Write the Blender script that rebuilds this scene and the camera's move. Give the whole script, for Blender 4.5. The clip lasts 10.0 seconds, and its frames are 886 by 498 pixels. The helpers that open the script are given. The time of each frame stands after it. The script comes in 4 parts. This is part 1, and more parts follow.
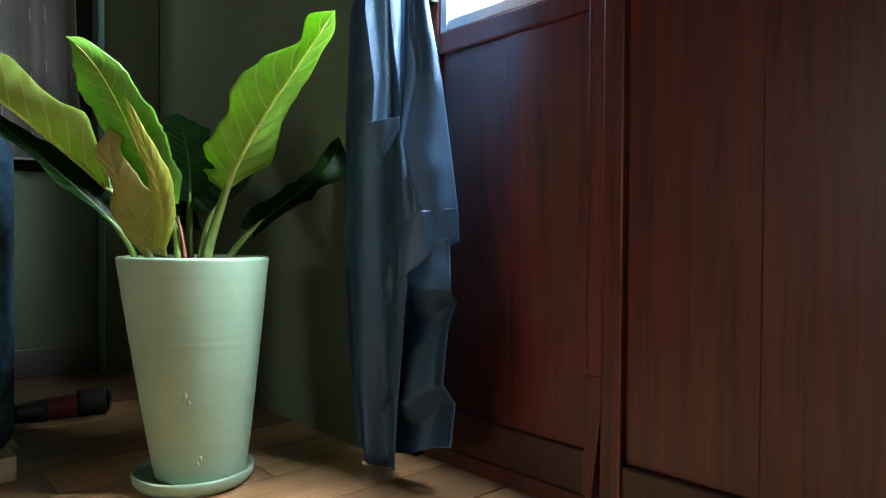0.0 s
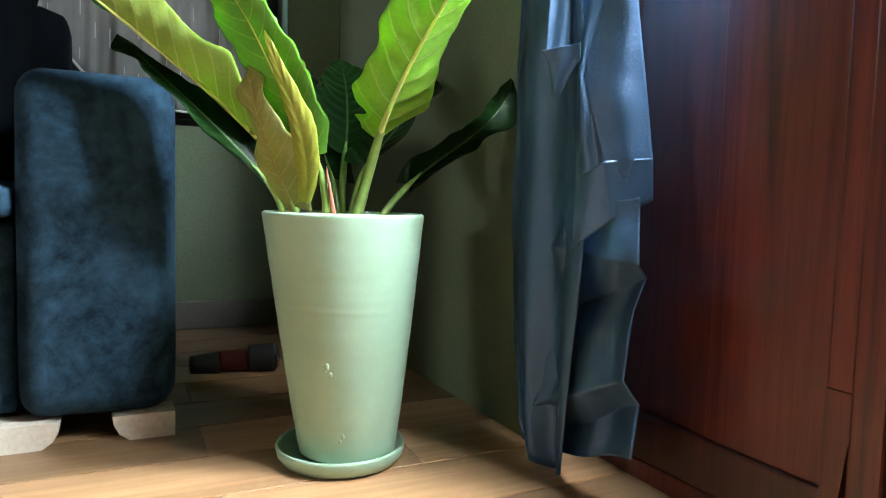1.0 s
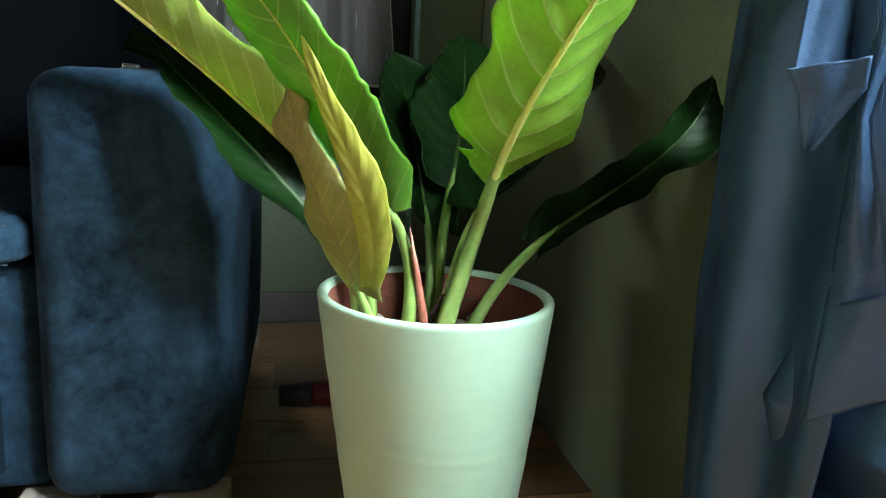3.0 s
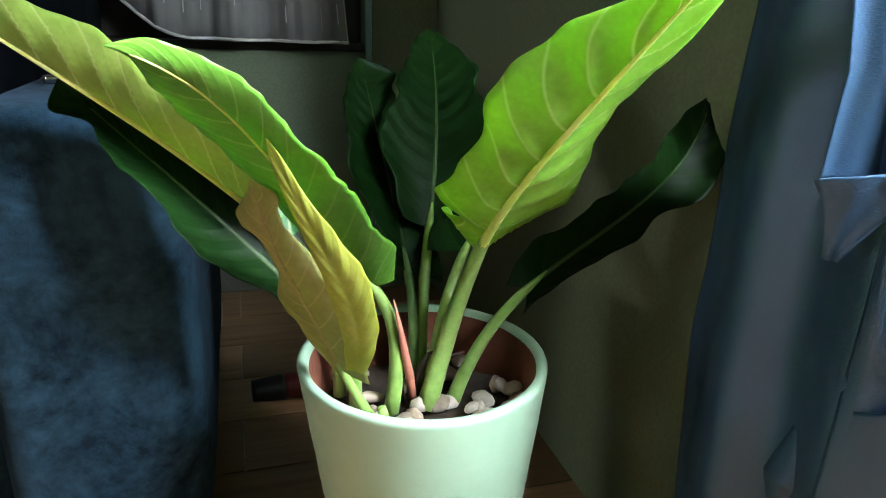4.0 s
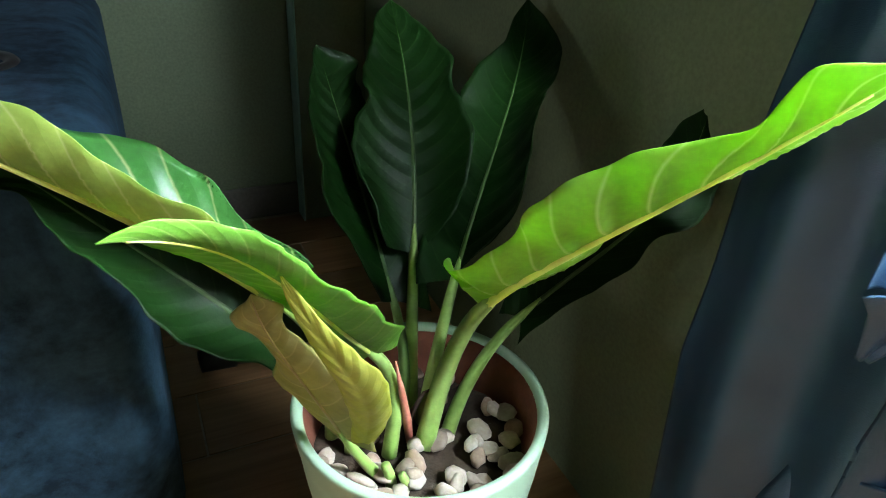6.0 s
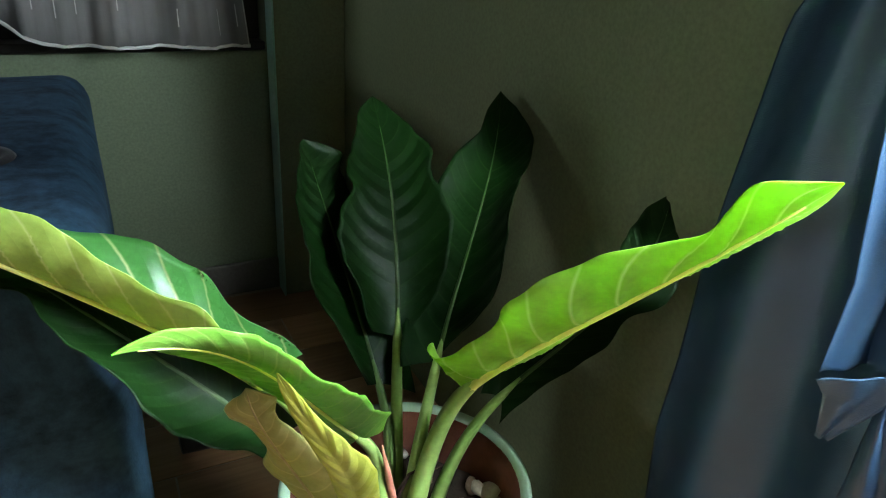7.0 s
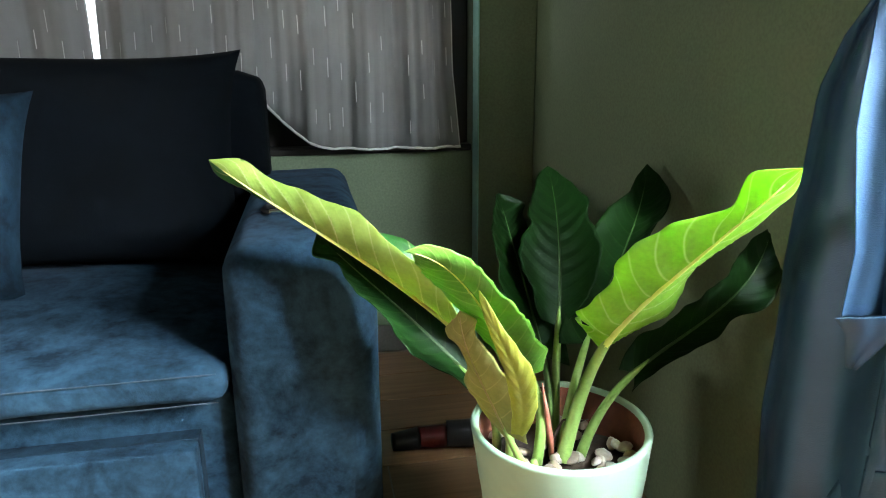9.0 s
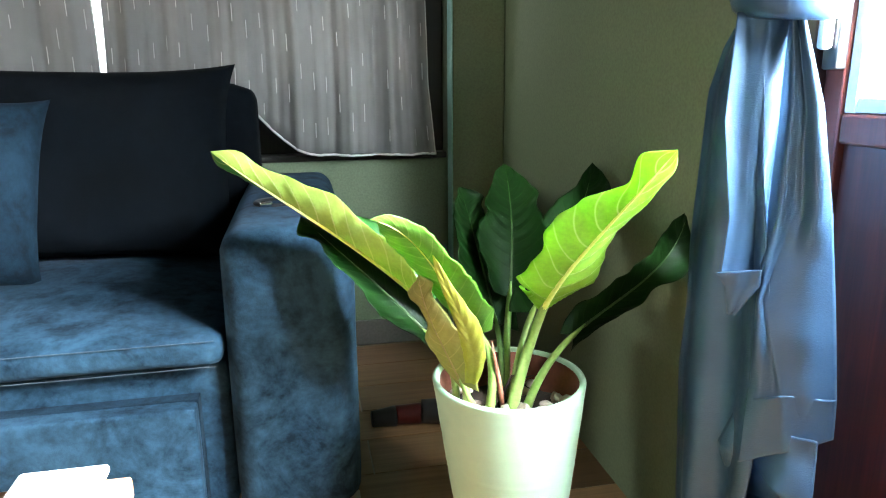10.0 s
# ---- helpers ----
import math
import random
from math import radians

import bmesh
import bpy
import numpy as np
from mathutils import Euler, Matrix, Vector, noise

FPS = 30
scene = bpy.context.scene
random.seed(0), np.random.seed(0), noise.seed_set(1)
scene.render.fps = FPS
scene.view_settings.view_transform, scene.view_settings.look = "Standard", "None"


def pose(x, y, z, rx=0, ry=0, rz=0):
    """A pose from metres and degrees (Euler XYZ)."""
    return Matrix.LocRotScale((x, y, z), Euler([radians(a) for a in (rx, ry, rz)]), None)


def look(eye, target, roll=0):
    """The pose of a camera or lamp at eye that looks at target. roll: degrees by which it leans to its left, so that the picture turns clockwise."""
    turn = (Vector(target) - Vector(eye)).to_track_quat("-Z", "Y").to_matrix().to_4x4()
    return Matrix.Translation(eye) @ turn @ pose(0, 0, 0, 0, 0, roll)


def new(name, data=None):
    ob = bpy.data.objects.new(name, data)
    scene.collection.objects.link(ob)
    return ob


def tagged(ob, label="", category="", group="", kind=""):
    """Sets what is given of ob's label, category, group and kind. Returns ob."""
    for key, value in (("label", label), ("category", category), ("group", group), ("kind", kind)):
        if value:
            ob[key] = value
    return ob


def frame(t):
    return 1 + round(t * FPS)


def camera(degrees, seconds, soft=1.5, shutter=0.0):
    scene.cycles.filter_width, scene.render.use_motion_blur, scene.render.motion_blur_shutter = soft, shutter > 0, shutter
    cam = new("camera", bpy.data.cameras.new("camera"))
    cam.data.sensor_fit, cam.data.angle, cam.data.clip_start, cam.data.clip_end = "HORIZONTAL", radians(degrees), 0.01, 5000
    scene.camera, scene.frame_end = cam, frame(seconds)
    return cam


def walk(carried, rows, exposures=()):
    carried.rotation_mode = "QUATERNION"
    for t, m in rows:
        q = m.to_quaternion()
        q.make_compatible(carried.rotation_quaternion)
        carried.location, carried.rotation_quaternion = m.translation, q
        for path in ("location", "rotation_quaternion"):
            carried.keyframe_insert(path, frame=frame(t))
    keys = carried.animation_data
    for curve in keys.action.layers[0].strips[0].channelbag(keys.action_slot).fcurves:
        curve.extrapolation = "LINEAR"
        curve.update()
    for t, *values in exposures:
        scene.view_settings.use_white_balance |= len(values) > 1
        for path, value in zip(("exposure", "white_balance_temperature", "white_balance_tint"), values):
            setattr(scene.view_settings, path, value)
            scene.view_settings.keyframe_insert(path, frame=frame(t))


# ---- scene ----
cam = camera(66.8, 10.0, soft=1.1)
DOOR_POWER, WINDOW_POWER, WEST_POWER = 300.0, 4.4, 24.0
EXPOSURES = [(0.0, -1.0), (0.25, -0.6), (0.5, -0.22), (1.0, -0.2), (2.0, -0.45), (2.7, -0.48), (5.0, -0.52), (6.5, -0.65), (7.5, -0.25), (8.5, -0.05), (9.5, 0.1), (10.0, 0.65)]
PATH = [
    (0, (0.39, -0.101, 0.42), (1.729, 1.385, 0.389), 0.4),
    (0.5, (0.478, -0.052, 0.415), (1.613, 1.593, 0.337), 1.1),
    (1, (0.53, 0.04, 0.409), (1.402, 1.834, 0.265), 1.5),
    (1.5, (0.606, 0.127, 0.409), (1.232, 2.021, 0.268), 1.6),
    (2, (0.676, 0.195, 0.427), (1.071, 2.149, 0.266), 1.3),
    (2.5, (0.701, 0.29, 0.471), (1.096, 2.243, 0.301), 2.9),
    (2.7, (0.705, 0.325, 0.51), (1.103, 2.27, 0.265), 3.1),
    (3.8, (0.680, 0.461, 0.674), (1.250, 2.278, 0.065), 2.8),
    (4, (0.686, 0.467, 0.706), (1.241, 2.272, 0.045), 1.9),
    (4.5, (0.701, 0.467, 0.76), (1.221, 2.245, 0.006), 1.6),
    (5, (0.677, 0.47, 0.78), (1.177, 2.213, -0.065), 2.2),
    (5.2, (0.649, 0.505, 0.796), (1.196, 2.205, -0.104), 2.9),
    (6.3, (0.64, 0.611, 0.851), (1.465, 2.119, -0.172), 4.2),
    (6.5, (0.64, 0.611, 0.859), (1.492, 2.131, -0.123), 4.4),
    (7, (0.626, 0.591, 0.873), (1.488, 2.186, 0.028), 3.6),
    (7.5, (0.616, 0.539, 0.872), (1.445, 2.213, 0.158), 2.3),
    (8, (0.63, 0.447, 0.867), (1.261, 2.236, 0.234), 1.1),
    (8.5, (0.606, 0.357, 0.872), (1.044, 2.216, 0.278), 0.7),
    (9, (0.53, 0.261, 0.865), (0.9, 2.151, 0.326), -0.4),
    (9.5, (0.515, 0.167, 0.866), (0.958, 2.044, 0.333), -0.5),
    (9.8, (0.528, 0.105, 0.864), (0.963, 1.989, 0.349), -0.2),
    (10, (0.536, 0.081, 0.849), (0.936, 1.979, 0.364), -0.4),
]
walk(cam, [(t, look(eye, target, roll)) for t, eye, target, roll in PATH], EXPOSURES)

# ---- world and light ----
world = bpy.data.worlds.new("sky")
scene.world = world
world.use_nodes = True
_nt = world.node_tree
_bg = _nt.nodes["Background"]
_sky = _nt.nodes.new("ShaderNodeTexSky")
_sky.sky_type = 'NISHITA'
_sky.sun_disc = False
_sky.sun_elevation = radians(50)
_sky.sun_rotation = radians(60)
_nt.links.new(_sky.outputs[0], _bg.inputs[0])
_bg.inputs[1].default_value = 0.002


def area_lamp(name, m, sx, sy, power, color):
    lamp = bpy.data.lights.new(name, 'AREA')
    lamp.shape, lamp.size, lamp.size_y = 'RECTANGLE', sx, sy
    lamp.energy, lamp.color = power, color
    ob = new(name, lamp)
    ob.matrix_world = m
    return ob


# daylight standing in the glazed upper half of the timber doors
area_lamp("door_daylight", look((1.335, 0.50, 1.05), (0.45, 0.58, 0.42)), 0.46, 0.40, DOOR_POWER, (0.80, 0.93, 1.0))
# daylight behind the sheer curtains
area_lamp("window_daylight", look((-0.25, 2.30, 1.35), (-0.25, 1.0, 1.2)), 2.0, 1.3, WINDOW_POWER, (0.93, 0.97, 1.0))

# unseen fill from the west, added to light the east wall and pilaster
area_lamp("west_fill", look((-2.74, 0.40, 0.88), (1.1, 1.70, 0.84)), 0.7, 0.28, WEST_POWER, (1.0, 0.98, 0.93))


# ---- materials ----
def mat(name, base, rough=0.6, metal=0.0, spec=0.5):
    m = bpy.data.materials.new(name)
    m.use_nodes = True
    nt = m.node_tree
    b = nt.nodes["Principled BSDF"]
    b.inputs["Base Color"].default_value = (*base, 1)
    b.inputs["Roughness"].default_value = rough
    b.inputs["Metallic"].default_value = metal
    b.inputs["Specular IOR Level"].default_value = spec
    return m, nt, b


def coords(nt, scale=(1, 1, 1), uv=False):
    tc = nt.nodes.new("ShaderNodeTexCoord")
    mp = nt.nodes.new("ShaderNodeMapping")
    mp.inputs["Scale"].default_value = scale
    nt.links.new(tc.outputs["UV" if uv else "Object"], mp.inputs["Vector"])
    return mp.outputs[0]


def noise_tex(nt, vec, scale, detail=4, rough=0.55, dist=0.0):
    n = nt.nodes.new("ShaderNodeTexNoise")
    n.inputs["Scale"].default_value = scale
    n.inputs["Detail"].default_value = detail
    n.inputs["Roughness"].default_value = rough
    n.inputs["Distortion"].default_value = dist
    nt.links.new(vec, n.inputs["Vector"])
    return n.outputs[0]


def ramp(nt, fac, stops):
    r = nt.nodes.new("ShaderNodeValToRGB")
    e = r.color_ramp.elements
    e[0].position, e[0].color = stops[0][0], (*stops[0][1], 1)
    e[1].position, e[1].color = stops[-1][0], (*stops[-1][1], 1)
    for p, c in stops[1:-1]:
        x = e.new(p)
        x.color = (*c, 1)
    nt.links.new(fac, r.inputs[0])
    return r.outputs[0]


def mix(nt, fac, a, b, mode='MIX'):
    n = nt.nodes.new("ShaderNodeMix")
    n.data_type, n.blend_type = 'RGBA', mode
    for sock, v in ((n.inputs[0], fac), (n.inputs[6], a), (n.inputs[7], b)):
        if isinstance(v, (int, float)):
            sock.default_value = v
        elif isinstance(v, tuple):
            sock.default_value = (*v, 1)
        else:
            nt.links.new(v, sock)
    return n.outputs[2]


def maths(nt, op, a, b=0.0, c=0.0):
    n = nt.nodes.new("ShaderNodeMath")
    n.operation = op
    for sock, v in zip(n.inputs, (a, b, c)):
        if isinstance(v, (int, float)):
            sock.default_value = v
        else:
            nt.links.new(v, sock)
    return n.outputs[0]


def bump(nt, b, height, strength=0.2, dist=0.002):
    n = nt.nodes.new("ShaderNodeBump")
    n.inputs["Strength"].default_value = strength
    n.inputs["Distance"].default_value = dist
    nt.links.new(height, n.inputs["Height"])
    nt.links.new(n.outputs[0], b.inputs["Normal"])


def mottled(name, c1, c2, scale, rough=0.6, fine=120, bstr=0.15, spec=0.5, metal=0.0, stretch=(1, 1, 1), grain=0.25):
    m, nt, b = mat(name, c1, rough, metal, spec)
    v = coords(nt, stretch)
    big = noise_tex(nt, v, scale, 5)
    small = noise_tex(nt, v, fine, 3)
    col = ramp(nt, big, [(0.3, c1), (0.7, c2)])
    col = mix(nt, grain, col, ramp(nt, small, [(0.3, (0.25, 0.25, 0.25)), (0.7, (0.75, 0.75, 0.75))]), 'OVERLAY')
    nt.links.new(col, b.inputs["Base Color"])
    nt.links.new(maths(nt, 'MULTIPLY_ADD', big, 0.2, rough - 0.1), b.inputs["Roughness"])
    bump(nt, b, small, bstr)
    return m


def velvet(name, c1, c2, sheen=0.3):
    m, nt, b = mat(name, c1, 0.9, 0.0, 0.12)
    v = coords(nt)
    big = noise_tex(nt, v, 9, 6, 0.65, 0.8)
    mid = noise_tex(nt, v, 45, 5, 0.7)
    small = noise_tex(nt, v, 420, 2)
    f = maths(nt, 'MULTIPLY_ADD', mid, 0.42, maths(nt, 'MULTIPLY', big, 0.68))
    nt.links.new(ramp(nt, f, [(0.42, c1), (0.68, c2)]), b.inputs["Base Color"])
    b.inputs["Sheen Weight"].default_value = sheen
    b.inputs["Sheen Roughness"].default_value = 0.4
    b.inputs["Sheen Tint"].default_value = (0.45, 0.62, 0.9, 1)
    bump(nt, b, maths(nt, 'ADD', small, maths(nt, 'MULTIPLY', mid, 1.5)), 0.25, 0.0015)
    return m


def timber(name, dark, light, rough=0.35, along=2, tones=(0.55, 1.35)):
    m, nt, b = mat(name, dark, rough)
    st = [26.0, 26.0, 26.0]
    st[along] = 1.1
    v = coords(nt, tuple(st))
    info = nt.nodes.new("ShaderNodeObjectInfo")
    add = nt.nodes.new("ShaderNodeVectorMath")
    add.operation = 'ADD'
    comb = nt.nodes.new("ShaderNodeCombineXYZ")
    for i in range(3):
        nt.links.new(maths(nt, 'MULTIPLY', info.outputs["Random"], 7.0 + 3 * i), comb.inputs[i])
    nt.links.new(v, add.inputs[0])
    nt.links.new(comb.outputs[0], add.inputs[1])
    g1 = noise_tex(nt, add.outputs[0], 0.9, 6, 0.6, 1.2)
    g2 = noise_tex(nt, add.outputs[0], 5.0, 4, 0.6, 0.3)
    f = maths(nt, 'MULTIPLY_ADD', g2, 0.4, maths(nt, 'MULTIPLY', g1, 0.65))
    col = ramp(nt, f, [(0.36, dark), (0.52, tuple((a + c) / 2 for a, c in zip(dark, light))), (0.68, light)])
    tone = maths(nt, 'MULTIPLY_ADD', info.outputs["Random"], tones[1] - tones[0], tones[0])
    hv = nt.nodes.new("ShaderNodeHueSaturation")
    nt.links.new(col, hv.inputs["Color"])
    nt.links.new(tone, hv.inputs["Value"])
    nt.links.new(hv.outputs[0], b.inputs["Base Color"])
    nt.links.new(maths(nt, 'MULTIPLY_ADD', g2, 0.2, rough - 0.08), b.inputs["Roughness"])
    bump(nt, b, g2, 0.12, 0.001)
    return m


def leaf_material(name, lamina, second, vein, veins=11.0, gloss=0.35, translucent=0.4, vein_mix=0.6, spec=0.4, left=None):
    """Leaf blade: UV x runs across (-1 to 1), y along the midrib."""
    m, nt, b = mat(name, lamina, gloss, 0.0, spec)
    tc = nt.nodes.new("ShaderNodeUVMap")
    sep = nt.nodes.new("ShaderNodeSeparateXYZ")
    nt.links.new(tc.outputs[0], sep.inputs[0])
    across = maths(nt, 'ABSOLUTE', maths(nt, 'MULTIPLY_ADD', sep.outputs[0], 2.0, -1.0))
    lat = maths(nt, 'SUBTRACT', sep.outputs[1], maths(nt, 'MULTIPLY', maths(nt, 'POWER', across, 1.3), 0.13))
    saw = maths(nt, 'PINGPONG', maths(nt, 'MULTIPLY', lat, veins), 0.5)
    line = maths(nt, 'SUBTRACT', 1.0, maths(nt, 'MINIMUM', maths(nt, 'MULTIPLY', saw, 15.0), 1.0))
    mid = maths(nt, 'SUBTRACT', 1.0, maths(nt, 'MINIMUM', maths(nt, 'MULTIPLY', across, 20.0), 1.0))
    allv = maths(nt, 'MAXIMUM', maths(nt, 'MULTIPLY', line, maths(nt, 'SUBTRACT', 1.0, maths(nt, 'MULTIPLY', across, 0.55))), mid)
    v = coords(nt)
    big = noise_tex(nt, v, 14, 4)
    fine = noise_tex(nt, v, 160, 3)
    col = ramp(nt, big, [(0.35, lamina), (0.68, second)])
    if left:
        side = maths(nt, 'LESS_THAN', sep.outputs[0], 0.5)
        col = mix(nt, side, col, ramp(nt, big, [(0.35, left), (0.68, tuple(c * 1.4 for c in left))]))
    col = mix(nt, 0.2, col, ramp(nt, fine, [(0.3, (0.3, 0.3, 0.3)), (0.7, (0.7, 0.7, 0.7))]), 'OVERLAY')
    col = mix(nt, maths(nt, 'MULTIPLY', allv, vein_mix), col, vein)
    nt.links.new(col, b.inputs["Base Color"])
    h = maths(nt, 'MULTIPLY_ADD', saw, 0.8, maths(nt, 'MULTIPLY', fine, 0.12))
    bump(nt, b, h, 0.45, 0.004)
    tr = nt.nodes.new("ShaderNodeBsdfTranslucent")
    hv = nt.nodes.new("ShaderNodeHueSaturation")
    hv.inputs["Saturation"].default_value = 1.15
    hv.inputs["Value"].default_value = 1.5
    nt.links.new(col, hv.inputs["Color"])
    nt.links.new(hv.outputs[0], tr.inputs[0])
    ms = nt.nodes.new("ShaderNodeMixShader")
    ms.inputs[0].default_value = translucent
    nt.links.new(b.outputs[0], ms.inputs[1])
    nt.links.new(tr.outputs[0], ms.inputs[2])
    nt.links.new(ms.outputs[0], nt.nodes["Material Output"].inputs[0])
    return m


def cloth(name, c1, c2, rough=0.5, sheen=0.3, translucent=0.0, weave=900.0, spec=0.5):
    m, nt, b = mat(name, c1, rough, 0.0, spec)
    v = coords(nt)
    big = noise_tex(nt, v, 6, 4)
    fine = noise_tex(nt, coords(nt, (1, 1, 6)), weave * 0.3, 2)
    col = ramp(nt, big, [(0.35, c1), (0.65, c2)])
    nt.links.new(col, b.inputs["Base Color"])
    b.inputs["Sheen Weight"].default_value = sheen
    bump(nt, b, maths(nt, 'ADD', fine, maths(nt, 'MULTIPLY', noise_tex(nt, v, 22, 3), 2.0)), 0.25, 0.002)
    if translucent:
        tr = nt.nodes.new("ShaderNodeBsdfTranslucent")
        nt.links.new(col, tr.inputs[0])
        ms = nt.nodes.new("ShaderNodeMixShader")
        ms.inputs[0].default_value = translucent
        nt.links.new(b.outputs[0], ms.inputs[1])
        nt.links.new(tr.outputs[0], ms.inputs[2])
        nt.links.new(ms.outputs[0], nt.nodes["Material Output"].inputs[0])
    return m


M_WALL = mottled("green_wall_paint", (0.148, 0.190, 0.116), (0.168, 0.214, 0.132), 3.0, 0.62, 180, 0.12, 0.4)

M_VELVET = velvet("navy_velvet", (0.005, 0.014, 0.025), (0.029, 0.072, 0.116), 0.05)
# navy velvet darkened in colour for the shade on sofa back and cushions
M_VELVET_SHADED = velvet("shaded_navy_velvet", (0.0009, 0.0018, 0.003), (0.0022, 0.0044, 0.0075), 0.0)
M_THROW = velvet("deep_navy_velvet", (0.003, 0.008, 0.014), (0.014, 0.034, 0.056), 0.02)
M_PIPING = cloth("navy_piping", (0.016, 0.034, 0.055), (0.020, 0.040, 0.062), 0.85)
M_WOOD = timber("red_brown_timber", (0.030, 0.0052, 0.0035), (0.120, 0.022, 0.013), 0.34, tones=(0.25, 1.45))
M_CEIL = timber("low_bounce_boards", (0.030, 0.016, 0.010), (0.065, 0.036, 0.022), 0.5, 0)
M_FRAME = timber("dark_window_timber", (0.010, 0.008, 0.006), (0.025, 0.018, 0.013), 0.5)
M_FOOT = mottled("pale_wood_foot", (0.55, 0.47, 0.38), (0.66, 0.58, 0.48), 18, 0.45)
M_POT = mottled("pale_green_glaze", (0.300, 0.440, 0.315), (0.322, 0.462, 0.335), 5.0, 0.42, 45, 0.06, 0.45, grain=0.06)
# terracotta, its colour lowered for the shade inside the pot
M_TERRA = mottled("shaded_terracotta", (0.12, 0.034, 0.017), (0.18, 0.055, 0.027), 12, 0.85, 90, 0.4)
M_SOIL = mottled("dark_soil", (0.020, 0.013, 0.008), (0.05, 0.032, 0.02), 40, 0.95, 160, 0.8)
M_PEBBLE = mottled("white_pebble", (0.38, 0.33, 0.28), (0.56, 0.52, 0.47), 30, 0.55, 120, 0.2)
_pn = M_PEBBLE.node_tree
_pb = _pn.nodes["Principled BSDF"]
_link = _pb.inputs["Base Color"].links[0].from_socket
_oi = _pn.nodes.new("ShaderNodeObjectInfo")
_tint = ramp(_pn, _oi.outputs["Random"], [(0.0, (1.0, 0.98, 0.95)), (0.55, (0.95, 0.90, 0.86)), (0.8, (0.85, 0.66, 0.56)), (1.0, (0.45, 0.40, 0.36))])
_pn.links.new(mix(_pn, 1.0, _link, _tint, 'MULTIPLY'), _pb.inputs["Base Color"])
M_BLUE = cloth("slate_blue_satin", (0.020, 0.046, 0.088), (0.028, 0.064, 0.118), 0.33, 0.0, 0.0, spec=0.9)
M_BLUE.node_tree.nodes["Principled BSDF"].inputs["Specular Tint"].default_value = (0.45, 0.63, 1.0, 1)
M_SHEER = cloth("grey_sheer", (0.33, 0.32, 0.31), (0.38, 0.37, 0.36), 0.8, 0.1, 0.5)
M_STITCH = cloth("white_thread", (0.80, 0.79, 0.77), (0.85, 0.84, 0.82), 0.6, 0.0, 0.3)
M_YOUNG = leaf_material("young_leaf", (0.245, 0.48, 0.052), (0.335, 0.575, 0.078), (0.78, 0.85, 0.42), 10, 0.4, 0.45)
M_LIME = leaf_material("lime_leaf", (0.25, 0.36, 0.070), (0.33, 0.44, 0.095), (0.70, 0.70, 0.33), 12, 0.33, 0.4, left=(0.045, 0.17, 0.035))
M_GREEN = leaf_material("green_leaf", (0.10, 0.27, 0.03), (0.16, 0.36, 0.045), (0.42, 0.55, 0.18), 11, 0.28, 0.35, 0.5)
# mature green, taken darker still to hold the shade these leaves stand in
M_OLD_SHADED = leaf_material("shaded_mature_leaf", (0.0035, 0.017, 0.0025), (0.006, 0.025, 0.004), (0.024, 0.055, 0.012), 12, 0.40, 0.10, 0.45, 0.14)
M_OLIVE = leaf_material("olive_leaf", (0.22, 0.25, 0.065), (0.31, 0.30, 0.10), (0.58, 0.50, 0.20), 9, 0.45, 0.4, 0.45)
M_YELLOW = leaf_material("yellowing_leaf", (0.34, 0.37, 0.05), (0.42, 0.43, 0.08), (0.50, 0.50, 0.14), 9, 0.45, 0.45, 0.12)
M_RIB = leaf_material("pale_midrib", (0.70, 0.72, 0.26), (0.78, 0.79, 0.34), (0.74, 0.76, 0.30), 1, 0.4, 0.5, 0.1)
M_RIB_DK = mottled("dark_midrib", (0.035, 0.075, 0.018), (0.055, 0.10, 0.025), 30, 0.4)
M_RIB_OLIVE = mottled("olive_midrib", (0.30, 0.26, 0.09), (0.40, 0.33, 0.12), 30, 0.5)
M_STEM = mottled("green_petiole", (0.22, 0.38, 0.08), (0.32, 0.46, 0.13), 14, 0.38)
M_STEM_DK = mottled("dark_petiole", (0.10, 0.19, 0.05), (0.15, 0.25, 0.07), 14, 0.4)
M_SPROUT = mottled("pink_sheath", (0.50, 0.14, 0.10), (0.62, 0.24, 0.17), 30, 0.4)
M_CHROME = mottled("chrome", (0.75, 0.75, 0.76), (0.8, 0.8, 0.8), 10, 0.18, 60, 0.02, 0.5, 1.0)
M_BLACK = mottled("black_plastic", (0.012, 0.012, 0.013), (0.02, 0.02, 0.02), 20, 0.4)
M_RED = mottled("red_plastic", (0.09, 0.005, 0.005), (0.12, 0.008, 0.007), 20, 0.35)
M_WHITE = mottled("white_plastic", (0.78, 0.78, 0.77), (0.82, 0.82, 0.81), 20, 0.4)
M_TABLE = timber("orange_timber", (0.35, 0.13, 0.05), (0.50, 0.21, 0.09), 0.4, 0)
M_BASE = mottled("pale_skirting", (0.12, 0.115, 0.10), (0.16, 0.15, 0.13), 8, 0.5)
M_EDGE_LINE = mottled("teal_edge_line", (0.28, 0.54, 0.48), (0.32, 0.58, 0.52), 10, 0.4)
M_TWINE = mottled("dark_dry_sheath", (0.03, 0.015, 0.01), (0.06, 0.03, 0.02), 40, 0.8)
M_GROUT = mottled("pale_grout", (0.36, 0.29, 0.21), (0.42, 0.35, 0.26), 30, 0.8)
M_GROUND = mottled("concrete_ground", (0.42, 0.41, 0.39), (0.5, 0.49, 0.47), 1.0, 0.9)

_g, _gn, _gb = mat("window_glass", (1, 1, 1), 0.02)
_gb.inputs["Transmission Weight"].default_value = 1.0
_gb.inputs["IOR"].default_value = 1.1
M_GLASS = _g


